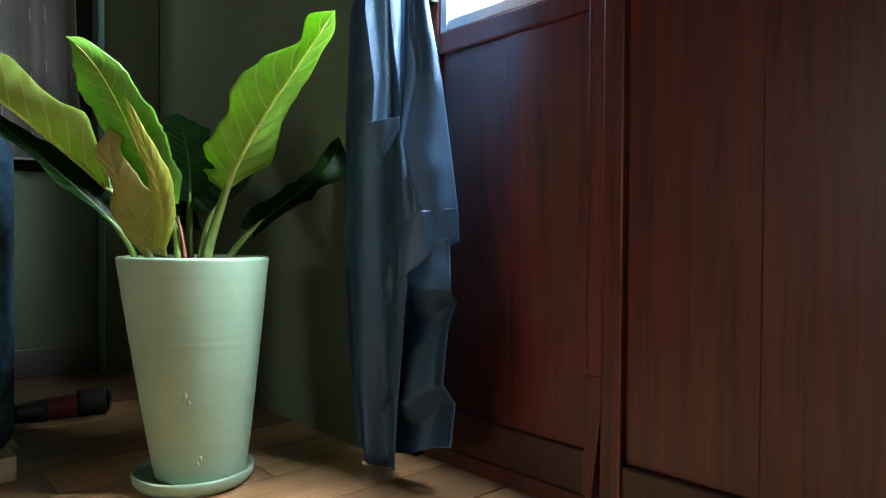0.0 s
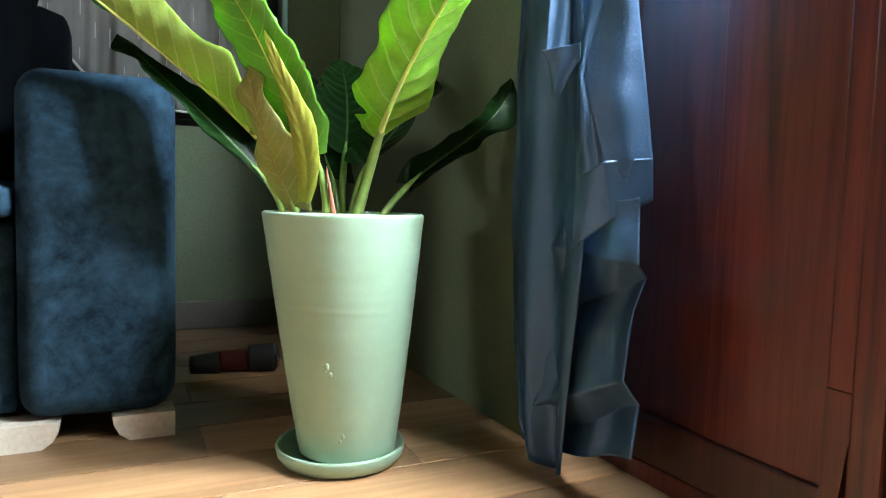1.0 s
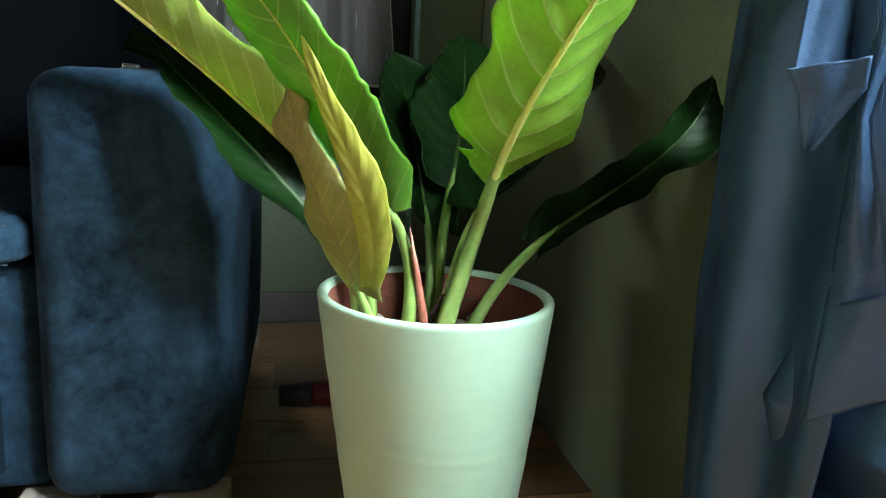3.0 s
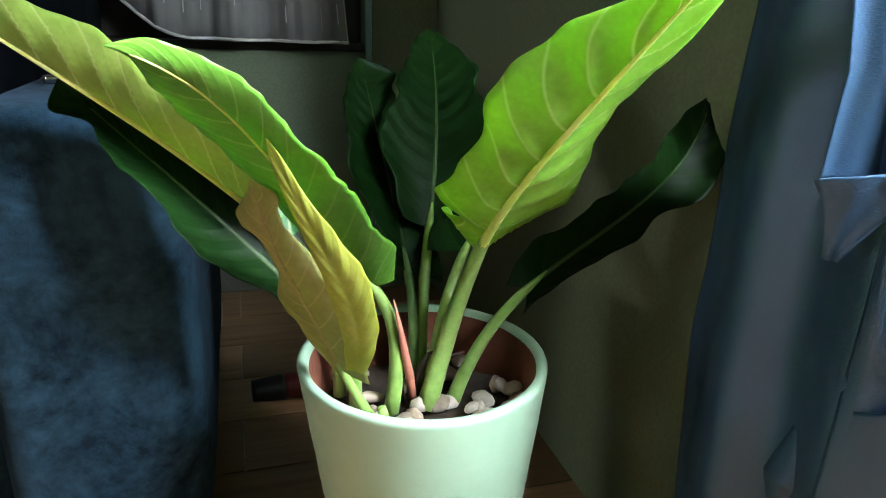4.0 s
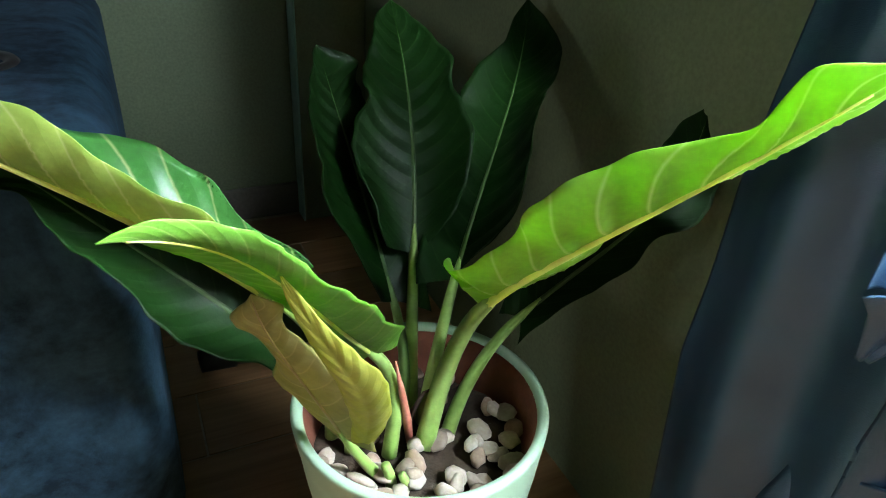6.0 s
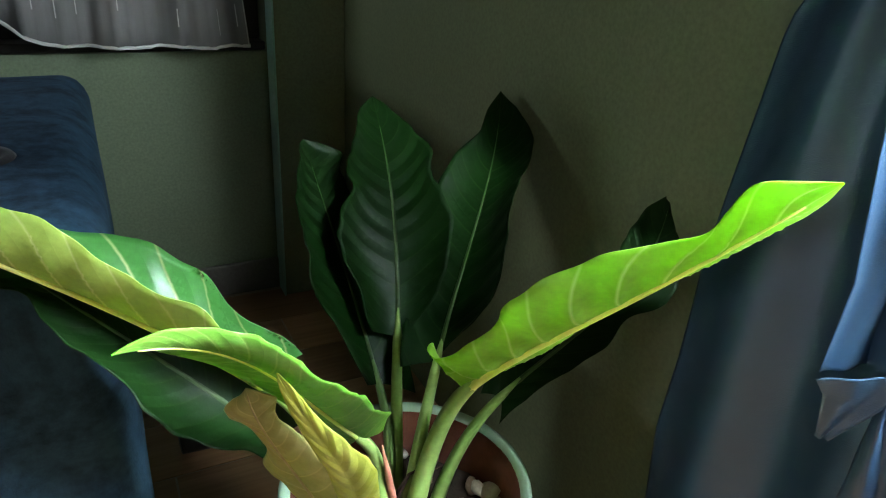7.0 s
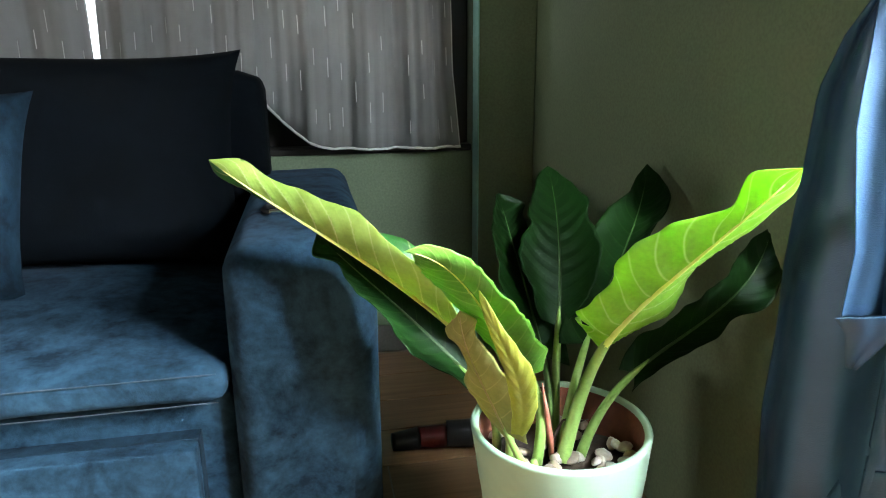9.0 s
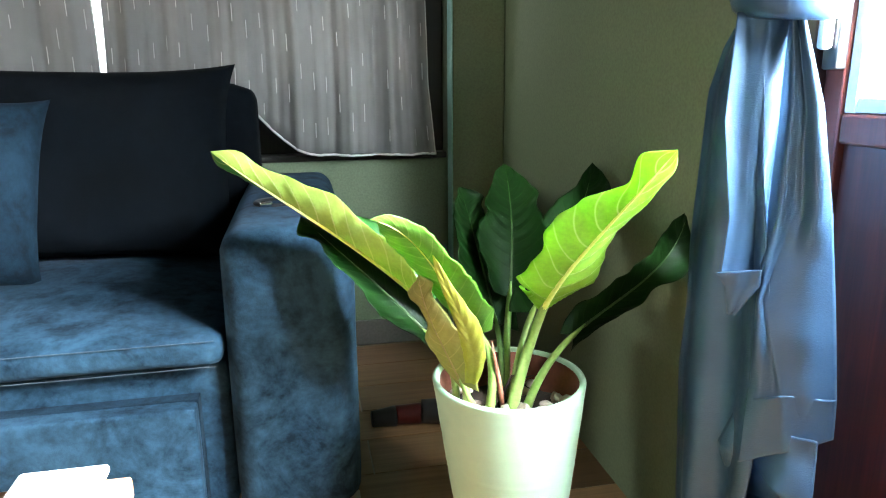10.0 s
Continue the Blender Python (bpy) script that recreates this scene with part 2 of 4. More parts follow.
def floor_tile_material():
    m = timber("wood_look_tile", (0.27, 0.145, 0.066), (0.45, 0.26, 0.135), 0.30, 0)
    return m


M_TILE = floor_tile_material()


# ---- building helpers ----
def finish(name, bm, material, smooth=True):
    me = bpy.data.meshes.new(name)
    bmesh.ops.recalc_face_normals(bm, faces=bm.faces)
    bm.to_mesh(me)
    bm.free()
    me.materials.append(material)
    if smooth:
        for p in me.polygons:
            p.use_smooth = True
    return me


def part(name, bm, material, parent, label="", smooth=True):
    ob = new(name, finish(name, bm, material, smooth))
    ob.parent = parent
    if label:
        tagged(ob, label)
    return ob


def empty(name, at, label, category, group="", kind=""):
    ob = new(name)
    ob.location = at
    ob.empty_display_size = 0.05
    return tagged(ob, label, category, group, kind)


def solid(name, bm, material, label, category, group="", kind="", smooth=True):
    return tagged(new(name, finish(name, bm, material, smooth)), label, category, group, kind)


def box(bm, x0, x1, y0, y1, z0, z1, bevel=0.0, seg=2):
    r = bmesh.ops.create_cube(bm, size=1.0, matrix=Matrix.LocRotScale(((x0 + x1) / 2, (y0 + y1) / 2, (z0 + z1) / 2), None, (x1 - x0, y1 - y0, z1 - z0)))
    if bevel:
        edges = list({e for v in r["verts"] for e in v.link_edges})
        bmesh.ops.bevel(bm, geom=edges, offset=bevel, segments=seg, affect='EDGES', profile=0.5)
    return bm


def boxes(*specs, bevel=0.0):
    bm = bmesh.new()
    for s in specs:
        box(bm, *s, bevel=bevel)
    return bm


def soft_box(x0, x1, y0, y1, z0, z1, r, puff=(0, 0, 0), n=14, rough=0.0, seed=0):
    """A padded block: rounded edges of radius r, faces bulging by puff, slightly uneven."""
    bm = bmesh.new()
    bmesh.ops.create_cube(bm, size=2.0)
    bmesh.ops.subdivide_edges(bm, edges=bm.edges[:], cuts=n, use_grid_fill=True)
    h = Vector(((x1 - x0) / 2, (y1 - y0) / 2, (z1 - z0) / 2))
    c = Vector(((x0 + x1) / 2, (y0 + y1) / 2, (z0 + z1) / 2))
    for v in bm.verts:
        u = Vector([math.copysign(abs(t) ** 0.75, t) for t in v.co])
        p = Vector((u.x * h.x, u.y * h.y, u.z * h.z))
        inner = Vector([max(-(h[i] - r), min(h[i] - r, p[i])) for i in range(3)])
        d = p - inner
        if d.length > 1e-6:
            d = d.normalized() * r
        q = inner + d
        for i in range(3):
            j, k = (i + 1) % 3, (i + 2) % 3
            q[i] += puff[i] * math.copysign(1, q[i]) * min(1, abs(q[i]) / h[i]) * max(0, 1 - u[j] ** 2) * max(0, 1 - u[k] ** 2)
        if rough:
            q += rough * noise.noise_vector(q * 7 + Vector((seed, seed * 2, 0)))
        v.co = c + q
    return bm


def tube(bm, pts, radii, seg=10, flat=1.0, caps=True):
    """A tapered tube along points."""
    pts = [Vector(p) for p in pts]
    rings = []
    prev = None
    for i, p in enumerate(pts):
        t = (pts[min(i + 1, len(pts) - 1)] - pts[max(i - 1, 0)]).normalized()
        if prev is None:
            a = t.orthogonal().normalized()
        else:
            a = (prev - prev.dot(t) * t).normalized()
        prev = a
        b = t.cross(a)
        ring = []
        for k in range(seg):
            w = 2 * math.pi * k / seg
            ring.append(bm.verts.new(p + radii[i] * (math.cos(w) * a + flat * math.sin(w) * b)))
        rings.append(ring)
    for r0, r1 in zip(rings, rings[1:]):
        for k in range(seg):
            bm.faces.new((r0[k], r0[(k + 1) % seg], r1[(k + 1) % seg], r1[k]))
    if caps:
        bm.faces.new(rings[0][::-1])
        bm.faces.new(rings[-1])
    return bm


def lathe(bm, profile, seg=64, cx=0.0, cy=0.0, top=True):
    rings = []
    for r, z in profile:
        rings.append([bm.verts.new((cx + r * math.cos(2 * math.pi * k / seg), cy + r * math.sin(2 * math.pi * k / seg), z)) for k in range(seg)])
    for r0, r1 in zip(rings, rings[1:]):
        for k in range(seg):
            bm.faces.new((r0[k], r0[(k + 1) % seg], r1[(k + 1) % seg], r1[k]))
    bm.faces.new(rings[0][::-1])
    if top:
        bm.faces.new(rings[-1])
    return bm


def bez(p0, p1, p2, t):
    return (1 - t) ** 2 * p0 + 2 * t * (1 - t) * p1 + t * t * p2


def sheet(fn, nu, nv, thick=0.0):
    """A surface from fn(u, v) in 0..1, given thickness."""
    bm = bmesh.new()
    grid = [[bm.verts.new(fn(i / nu, j / nv)) for i in range(nu + 1)] for j in range(nv + 1)]
    for j in range(nv):
        for i in range(nu):
            bm.faces.new((grid[j][i], grid[j][i + 1], grid[j + 1][i + 1], grid[j + 1][i]))
    if thick:
        bmesh.ops.recalc_face_normals(bm, faces=bm.faces)
        bmesh.ops.solidify(bm, geom=bm.faces[:], thickness=thick)
    return bm


# ---- the room ----
XE, YN, XW, YS, ZC = 1.225, 2.190, -2.7, -2.3, 2.55
XN = 1.165  # room face of the plaster beside the door recess

floor = solid("floor", boxes((XW - 0.15, XE + 0.15, YS - 0.15, YN + 0.15, -0.12, -0.003)), M_GROUT, "pale grout bed under wood-look floor tiles", "floor", kind="structure", smooth=False)
# ceiling out of view, its boards set dark to keep bounced light low
solid("ceiling", boxes((XW - 0.15, XE + 0.15, YS - 0.15, YN + 0.15, ZC, ZC + 0.12)), M_CEIL, "unseen board ceiling, coloured dark to cut bounced light", "ceiling", kind="structure", smooth=False)
solid("wall_south", boxes((XW - 0.15, XE + 0.15, YS - 0.15, YS, 0, ZC)), M_WALL, "olive green painted plaster wall", "wall", kind="structure", smooth=False)
# opening made for the unseen west fill lamp and sized to suit it
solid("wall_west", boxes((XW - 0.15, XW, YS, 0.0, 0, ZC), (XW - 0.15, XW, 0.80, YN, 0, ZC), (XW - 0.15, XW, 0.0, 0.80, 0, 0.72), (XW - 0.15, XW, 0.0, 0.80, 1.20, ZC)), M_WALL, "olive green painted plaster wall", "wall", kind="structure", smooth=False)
# window wall, opening between x -1.45 and 0.985, z 0.62 and 2.05
WX0, WX1, WZ0, WZ1 = -1.45, 0.996, 0.610, 2.05
solid("wall_north", boxes((XW, WX0, YN, YN + 0.15, 0, ZC), (WX1, XE + 0.15, YN, YN + 0.15, 0, ZC), (WX0, WX1, YN, YN + 0.15, 0, WZ0), (WX0, WX1, YN, YN + 0.15, WZ1, ZC)),
      M_WALL, "olive green painted plaster wall with a wide window", "wall", kind="structure", smooth=False)
# door wall, opening between y -1.05 and 0.965
DY0, DY1, DZ1 = -1.06, 0.962, 2.12
solid("wall_east", boxes((XN, XE + 0.15, DY1, YN, 0, ZC), (XN, XE + 0.15, YS, DY0, 0, ZC), (XN, XE + 0.15, DY0, DY1, DZ1, ZC)),
      M_WALL, "olive green painted plaster wall beside the timber doors", "wall", kind="structure", smooth=False)
solid("wall_column", box(bmesh.new(), 1.0, XN - 0.001, 2.125, YN - 0.001, 0, ZC - 0.001, 0.004), M_WALL, "green painted corner pilaster standing proud of the window wall", "column", kind="structure", smooth=False)
# added strip whose pale colour gives the pilaster edge its highlight line
solid("trim", box(bmesh.new(), 0.9965, 1.0005, 2.1225, 2.185, 0.0, ZC - 0.002, 0.0008, 1), M_EDGE_LINE, "thin pale teal strip painted in for the highlight line on the pilaster edge", "trim", kind="structure", smooth=False)
solid("baseboard", boxes((XW, 0.999, YN - 0.014, YN - 0.001, 0, 0.085), bevel=0.003), M_BASE, "pale skirting tile along the window wall", "skirting", kind="structure", smooth=False)
M_SKY, _n, _b = mat("bright_overcast", (0.9, 0.95, 1.0), 1.0)
_b.inputs["Emission Color"].default_value = (0.9, 0.96, 1.0, 1)
_b.inputs["Emission Strength"].default_value = 2.2
solid("backdrop", boxes((4.0, 4.05, -8, 8, -0.2, 5)), M_SKY, "blown-out pale daylight outside the doors", "backdrop", kind="structure", smooth=False)
solid("backdrop", boxes((-8, 8, 5.0, 5.05, -0.2, 5)), M_SKY, "blown-out pale daylight outside the window", "backdrop", kind="structure", smooth=False)
solid("ground", boxes((XE + 0.16, 40, -40, 40, -0.25, -0.15), (-40, XE + 0.1, YN + 0.3, 40, -0.25, -0.15)), M_GROUND, "pale concrete ground outside", "ground", kind="structure", smooth=False)

# window: dark timber frame, panes
win = empty("window_1", (0, YN + 0.07, WZ0), "dark timber framed window behind sheer curtains", "window", kind="structure")


def local(bm, parent):
    bmesh.ops.translate(bm, verts=bm.verts, vec=-Vector(parent.location))
    return bm


part("window_sill", local(boxes((WX0, WX1, YN + 0.004, YN + 0.146, WZ0 + 0.001, WZ0 + 0.02), bevel=0.004), win), M_FRAME, win, smooth=False)
for a, b_ in ((WX0 + 0.002, WX0 + 0.06), (-0.62, -0.56), (0.155, 0.215), (0.86, WX1 - 0.002)):
    part("window_frame", local(boxes((a, b_, YN + 0.05, YN + 0.11, WZ0 + 0.02, WZ1 - 0.002), bevel=0.004), win), M_FRAME, win, smooth=False)
for a, b_ in ((WX0 + 0.06, -0.62), (-0.56, 0.155), (0.215, 0.86)):
    for z0, z1 in ((WZ0 + 0.021, WZ0 + 0.24), (WZ1 - 0.06, WZ1 - 0.003)):
        part("window_rail", local(boxes((a, b_, YN + 0.055, YN + 0.105, z0, z1), bevel=0.004), win), M_FRAME, win, smooth=False)
    pane = part("pane", local(boxes((a, b_, YN + 0.077, YN + 0.083, WZ0 + 0.24, WZ1 - 0.06)), win), M_GLASS, win, smooth=False)
    pane.visible_shadow = False

# timber doors with panelled lower half and glazed upper half
SILL_Z = 0.80
jamb = empty("door_frame", (XE, DY1, 0), "red-brown timber door frame with a low threshold", "door frame", kind="structure")
part("jamb", local(boxes((XE - 0.012, XE + 0.10, DY1 - 0.075, DY1 - 0.002, 0.0, DZ1 - 0.002), bevel=0.004), jamb), M_WOOD, jamb, smooth=False)
part("jamb", local(boxes((XE - 0.012, XE + 0.10, DY0 + 0.002, DY0 + 0.075, 0.0, DZ1 - 0.002), bevel=0.004), jamb), M_WOOD, jamb, smooth=False)
part("head", local(boxes((XE - 0.010, XE + 0.10, DY0 + 0.076, DY1 - 0.076, DZ1 - 0.07, DZ1 - 0.002), bevel=0.004), jamb), M_WOOD, jamb, smooth=False)
part("threshold", local(boxes((XE + 0.006, XE + 0.11, DY0 + 0.076, DY1 - 0.076, -0.002, 0.0295), bevel=0.003), jamb), M_WOOD, jamb, smooth=False)
# dark backing added behind the chipped stile to keep daylight out of the gap
part("gap_backing", local(boxes((XE + 0.052, XE + 0.062, 0.40, 0.56, 0.03, 0.32), bevel=0.001), jamb), M_BLACK, jamb, smooth=False)


def door_leaf(name, y0, y1, x, label, chipped=False, glazed=True):
    """A timber leaf from y0 up to y1, its room face at x."""
    d = empty(name, (x, (y0 + y1) / 2, 0.03), label, "door", "timber doors", "structure")
    t = 0.04
    st = 0.036

    def add(nm, x0, x1, a, b2, z0, z1, m=M_WOOD, bev=0.004):
        return part(nm, local(boxes((x0, x1, a, b2, z0, z1), bevel=bev), d), m, d, smooth=False)
    if chipped:
        add("stile", x, x + t, y0, y0 + st, 0.215, DZ1 - 0.08)
        bm = boxes((x, x + t, y0, y0 + st, 0.03, 0.2148))
        for v in bm.verts:
            if v.co.z < 0.1 and v.co.y < y0 + 0.01:
                v.co.y += 0.022
        part("stile_foot", local(bm, d), M_WOOD, d, smooth=False)
    else:
        add("stile", x, x + t, y0, y0 + st, 0.03, DZ1 - 0.08)
    add("stile", x, x + t, y1 - st, y1, 0.03, DZ1 - 0.08)
    add("rail", x + 0.001, x + t - 0.001, y0 + st, y1 - st, 0.03, 0.10)
    add("rail", x + 0.001, x + t - 0.001, y0 + st, y1 - st, SILL_Z - 0.035, SILL_Z + 0.005)
    add("rail", x + 0.001, x + t - 0.001, y0 + st, y1 - st, DZ1 - 0.16, DZ1 - 0.08)
    n = max(2, round((y1 - y0 - 2 * st) / 0.165))
    w = (y1 - y0 - 2 * st) / n
    for i in range(n):
        off = 0.008 + 0.004 * (i % 2)
        add("board", x + off, x + off + 0.014, y0 + st + i * w + 0.0006, y0 + st + (i + 1) * w - 0.0006, 0.10, SILL_Z - 0.035, bev=0.0015)
    # upper half out of view, boarded over to keep daylight from this side
    if not glazed:
        for i in range(n):
            add("board", x + 0.010, x + 0.024, y0 + st + i * w + 0.0006, y0 + st + (i + 1) * w - 0.0006, SILL_Z + 0.005, DZ1 - 0.16, bev=0.0015)
        return d
    add("glazing_bead", x + 0.004, x + t - 0.004, y0 + st + 0.001, y0 + st + 0.02, SILL_Z + 0.005, DZ1 - 0.16, M_WHITE, 0.002)
    add("glazing_bead", x + 0.004, x + t - 0.004, y1 - st - 0.02, y1 - st - 0.001, SILL_Z + 0.005, DZ1 - 0.16, M_WHITE, 0.002)
    add("glazing_bead", x + 0.004, x + t - 0.004, y0 + st + 0.021, y1 - st - 0.021, SILL_Z + 0.006, SILL_Z + 0.026, M_WHITE, 0.002)
    p = add("pane", x + 0.018, x + 0.024, y0 + st + 0.02, y1 - st - 0.02, SILL_Z + 0.026, DZ1 - 0.16, M_GLASS, 0)
    p.visible_shadow = False
    return d


door_leaf("door_1", 0.472, 0.884, XE + 0.004, "red-brown panelled timber door with a glazed upper half", True)
door_leaf("door_2", 0.02, 0.470, XE - 0.012, "red-brown panelled timber door standing slightly proud of its neighbour")
door_leaf("door_3", -0.43, 0.018, XE + 0.002, "red-brown panelled solid timber door", glazed=False)
door_leaf("door_4", -0.982, -0.432, XE + 0.004, "red-brown panelled solid timber door", glazed=False)

# small white latch on the glazed door
latch = empty("window_latch", (XE - 0.005, 0.845, 0.9), "small white plastic window latch on dark metal", "latch")
part("plate", local(boxes((XE - 0.014, XE + 0.003, 0.846, 0.872, 0.86, 0.98), bevel=0.003), latch), M_BLACK, latch)
part("lever", local(boxes((XE - 0.030, XE - 0.015, 0.852, 0.868, 0.885, 0.945), bevel=0.005), latch), M_WHITE, latch, "white lever")

# ---- sofa ----
SF = 1.237
sofa = empty("sofa", (-0.25, 1.65, 0), "navy blue velvet sofa with rounded arms and pale wooden feet", "sofa")
part("arm", local(soft_box(0.386, 0.620, SF, 2.06, 0.042, 0.600, 0.045, (0.004, 0.010, 0.008), 22, 0.002), sofa), M_VELVET, sofa)
part("arm", local(soft_box(-1.354, -1.120, SF, 2.06, 0.042, 0.600, 0.045, (0.004, 0.010, 0.008), 16, 0.002, 3), sofa), M_VELVET, sofa)
part("base", local(soft_box(-1.118, 0.384, SF + 0.050, 2.0, 0.045, 0.360, 0.014, (0, 0.002, 0), 14), sofa), M_VELVET, sofa)
part("drawer_front", local(soft_box(-0.40, 0.330, SF - 0.016, SF + 0.046, 0.078, 0.294, 0.008, (0, 0.004, 0), 22), sofa), M_VELVET, sofa)
part("drawer_front", local(soft_box(-1.10, -0.42, SF - 0.016, SF + 0.046, 0.078, 0.294, 0.008, (0, 0.004, 0), 22), sofa), M_VELVET, sofa)
# dark strips standing in for the shadow line round each drawer front
for x0, x1 in ((-0.4015, 0.3315), (-1.1015, -0.4185)):
    part("drawer_shade_strip", local(boxes((x0, x1, SF + 0.020, SF + 0.052, 0.0765, 0.2955), bevel=0.002), sofa), M_THROW, sofa, "dark strip in place of the shadow line round the drawer front", False)
seat = part("seat_cushion", local(soft_box(-0.365, 0.383, SF - 0.002, 1.93, 0.363, 0.418, 0.018, (0.0, 0.006, 0.028), 22, 0.003, 5), sofa), M_VELVET, sofa)
part("seat_cushion", local(soft_box(-1.118, -0.367, SF - 0.002, 1.93, 0.363, 0.418, 0.018, (0.0, 0.006, 0.028), 16, 0.003, 8), sofa), M_VELVET, sofa)
for z in (0.366, 0.413):
    bm = tube(bmesh.new(), [(-0.35 + 0.72 * i / 12, SF - 0.003 - 0.004 * math.sin(math.pi * i / 12), z) for i in range(13)], [0.0009] * 13, 6)
    part("piping", local(bm, sofa), M_PIPING, seat).location = -seat.location
part("back", local(soft_box(-1.118, 0.430, 1.90, 2.085, 0.30, 0.845, 0.05, (0, 0.01, 0.01), 18, 0.003), sofa), M_VELVET_SHADED, sofa)


def foot(x):
    """A pale block foot with a scooped inner edge."""
    bm = bmesh.new()
    prof = [(0, 0.042), (0, 0.0), (0.070, 0.0), (0.086, 0.012), (0.094, 0.028), (0.096, 0.042)]
    f0 = [bm.verts.new((px, -0.012, pz)) for px, pz in prof]
    f1 = [bm.verts.new((px, 0.05, pz)) for px, pz in prof]
    bm.faces.new(f0)
    bm.faces.new(f1[::-1])
    for i in range(len(prof)):
        j = (i + 1) % len(prof)
        bm.faces.new((f0[i], f1[i], f1[j], f0[j]))
    return bm


for fx, flip in ((0.350, 1), (0.616, -1), (-1.08, 1), (-1.35, 1)):
    for fy in (1.25, 1.98):
        bm = foot(fx)
        for v in bm.verts:
            v.co = Vector((fx + flip * v.co.x, fy + v.co.y, v.co.z))
        part("foot", local(bm, sofa), M_FOOT, sofa, "pale wooden block foot", False)
bm = lathe(bmesh.new(), [(0.030, 0.5985), (0.046, 0.599), (0.050, 0.604), (0.046, 0.609), (0.036, 0.607), (0.032, 0.602)], 40)
for v in bm.verts:
    v.co = Vector((0.485 + v.co.x * 1.0, 1.50 + v.co.y * 0.9, v.co.z + 0.003))
part("cup_holder", local(bm, sofa), M_BLACK, sofa, "dark cup holder ring set in the arm")
part("rim_clip", local(boxes((0.452, 0.476, 1.447, 1.462, 0.607, 0.617), bevel=0.003), sofa), M_CHROME, sofa, "small chrome clip")


def pillow(name, w, h, d, m, label, material, seed=0):
    """A stuffed pillow with pointed corners; stands upright in its own x-z plane."""
    bm = bmesh.new()
    n = 26
    for side in (1, -1):
        g = []
        for j in range(n + 1):
            row = []
            for i in range(n + 1):
                u, v = 2 * i / n - 1, 2 * j / n - 1
                pinch = 1 - 0.10 * (1 - abs(u) ** 3) * abs(v) ** 2
                pinch2 = 1 - 0.08 * (1 - abs(v) ** 3) * abs(u) ** 2
                full = (max(0, 1 - u ** 4) * max(0, 1 - v ** 4)) ** 0.55
                x, z = u * w / 2 * pinch2, v * h / 2 * pinch
                wr = 0.006 * noise.noise(Vector((x * 9 + seed, side * 3.1, z * 9)))
                row.append(bm.verts.new((x, side * (d / 2 * full + wr * full), z)))
            g.append(row)
        for j in range(n):
            for i in range(n):
                bm.faces.new((g[j][i], g[j][i + 1], g[j + 1][i + 1], g[j + 1][i]))
    bmesh.ops.remove_doubles(bm, verts=bm.verts, dist=0.0004)
    ob = solid(name, bm, material, label, "cushion", "sofa cushions")
    ob.matrix_world = m
    return ob


pillow("back_cushion", 0.76, 0.475, 0.20, pose(0.010, 1.80, 0.665, -10, 1.0, 0), "large navy velvet back cushion standing on the sofa seat, shade held in its colour", M_VELVET_SHADED)
pillow("back_cushion", 0.74, 0.47, 0.20, pose(-0.76, 1.80, 0.663, -10, -1.0, 0), "large navy velvet back cushion standing on the sofa seat, shade held in its colour", M_VELVET_SHADED, 4)
pillow("throw_pillow", 0.44, 0.42, 0.15, pose(-0.215, 1.62, 0.640, -18, 6, 8), "square navy velvet throw pillow leaning on the back cushion", M_THROW, 9)

# ---- pot, saucer and plant ----
PX, PY = 0.846, 1.043


def lean(v):
    """The pot tips a little: its foot stands off the axis of its rim."""
    k = 0.012 * (1 - v.co.z / 0.37)
    v.co.x += 0.74 * k
    v.co.y -= 0.67 * k


pot = empty("plant_pot", (PX, PY, 0.014), "tall tapered pale green glazed plant pot standing in its saucer", "plant pot")
prof = []
for i in range(121):
    s = i / 120
    r = 0.074 + (0.1235 - 0.074) * (s ** 0.88)
    r += 0.0002 * math.sin(s * 40)
    prof.append((r, 0.003 + 0.366 * s))
prof = [(0.070, 0.0)] + prof + [(0.1225, 0.3715), (0.1195, 0.373), (0.1145, 0.3715), (0.1125, 0.366)]
bm = lathe(bmesh.new(), prof, 96, top=False)
for v in bm.verts:
    a = math.atan2(v.co.y, v.co.x)
    v.co.xy *= 1 + 0.004 * noise.noise(Vector((math.cos(a) * 1.5, math.sin(a) * 1.5, v.co.z * 14)))
    lean(v)
for v in bm.verts:
    a = math.atan2(v.co.y, v.co.x)
    ring = 0.00022 * noise.noise(Vector((0.4 * math.cos(a), 0.4 * math.sin(a), v.co.z * 90)))
    seam = 0.0004 * math.exp(-((v.co.z - 0.232 - 0.002 * math.sin(2 * a)) / 0.003) ** 2)
    v.co.xy *= 1 + (ring + seam) / 0.1
part("body", bm, M_POT, pot)
bm = bmesh.new()
rings = []
for r, z in ((0.1128, 0.3665), (0.110, 0.34), (0.104, 0.305)):
    rings.append([bm.verts.new((r * math.cos(2 * math.pi * k / 64), r * math.sin(2 * math.pi * k / 64), z)) for k in range(64)])
for r0, r1 in zip(rings, rings[1:]):
    for k in range(64):
        bm.faces.new((r0[k], r0[(k + 1) % 64], r1[(k + 1) % 64], r1[k]))
part("inner_wall", bm, M_TERRA, pot, "bare terracotta inside of the pot")
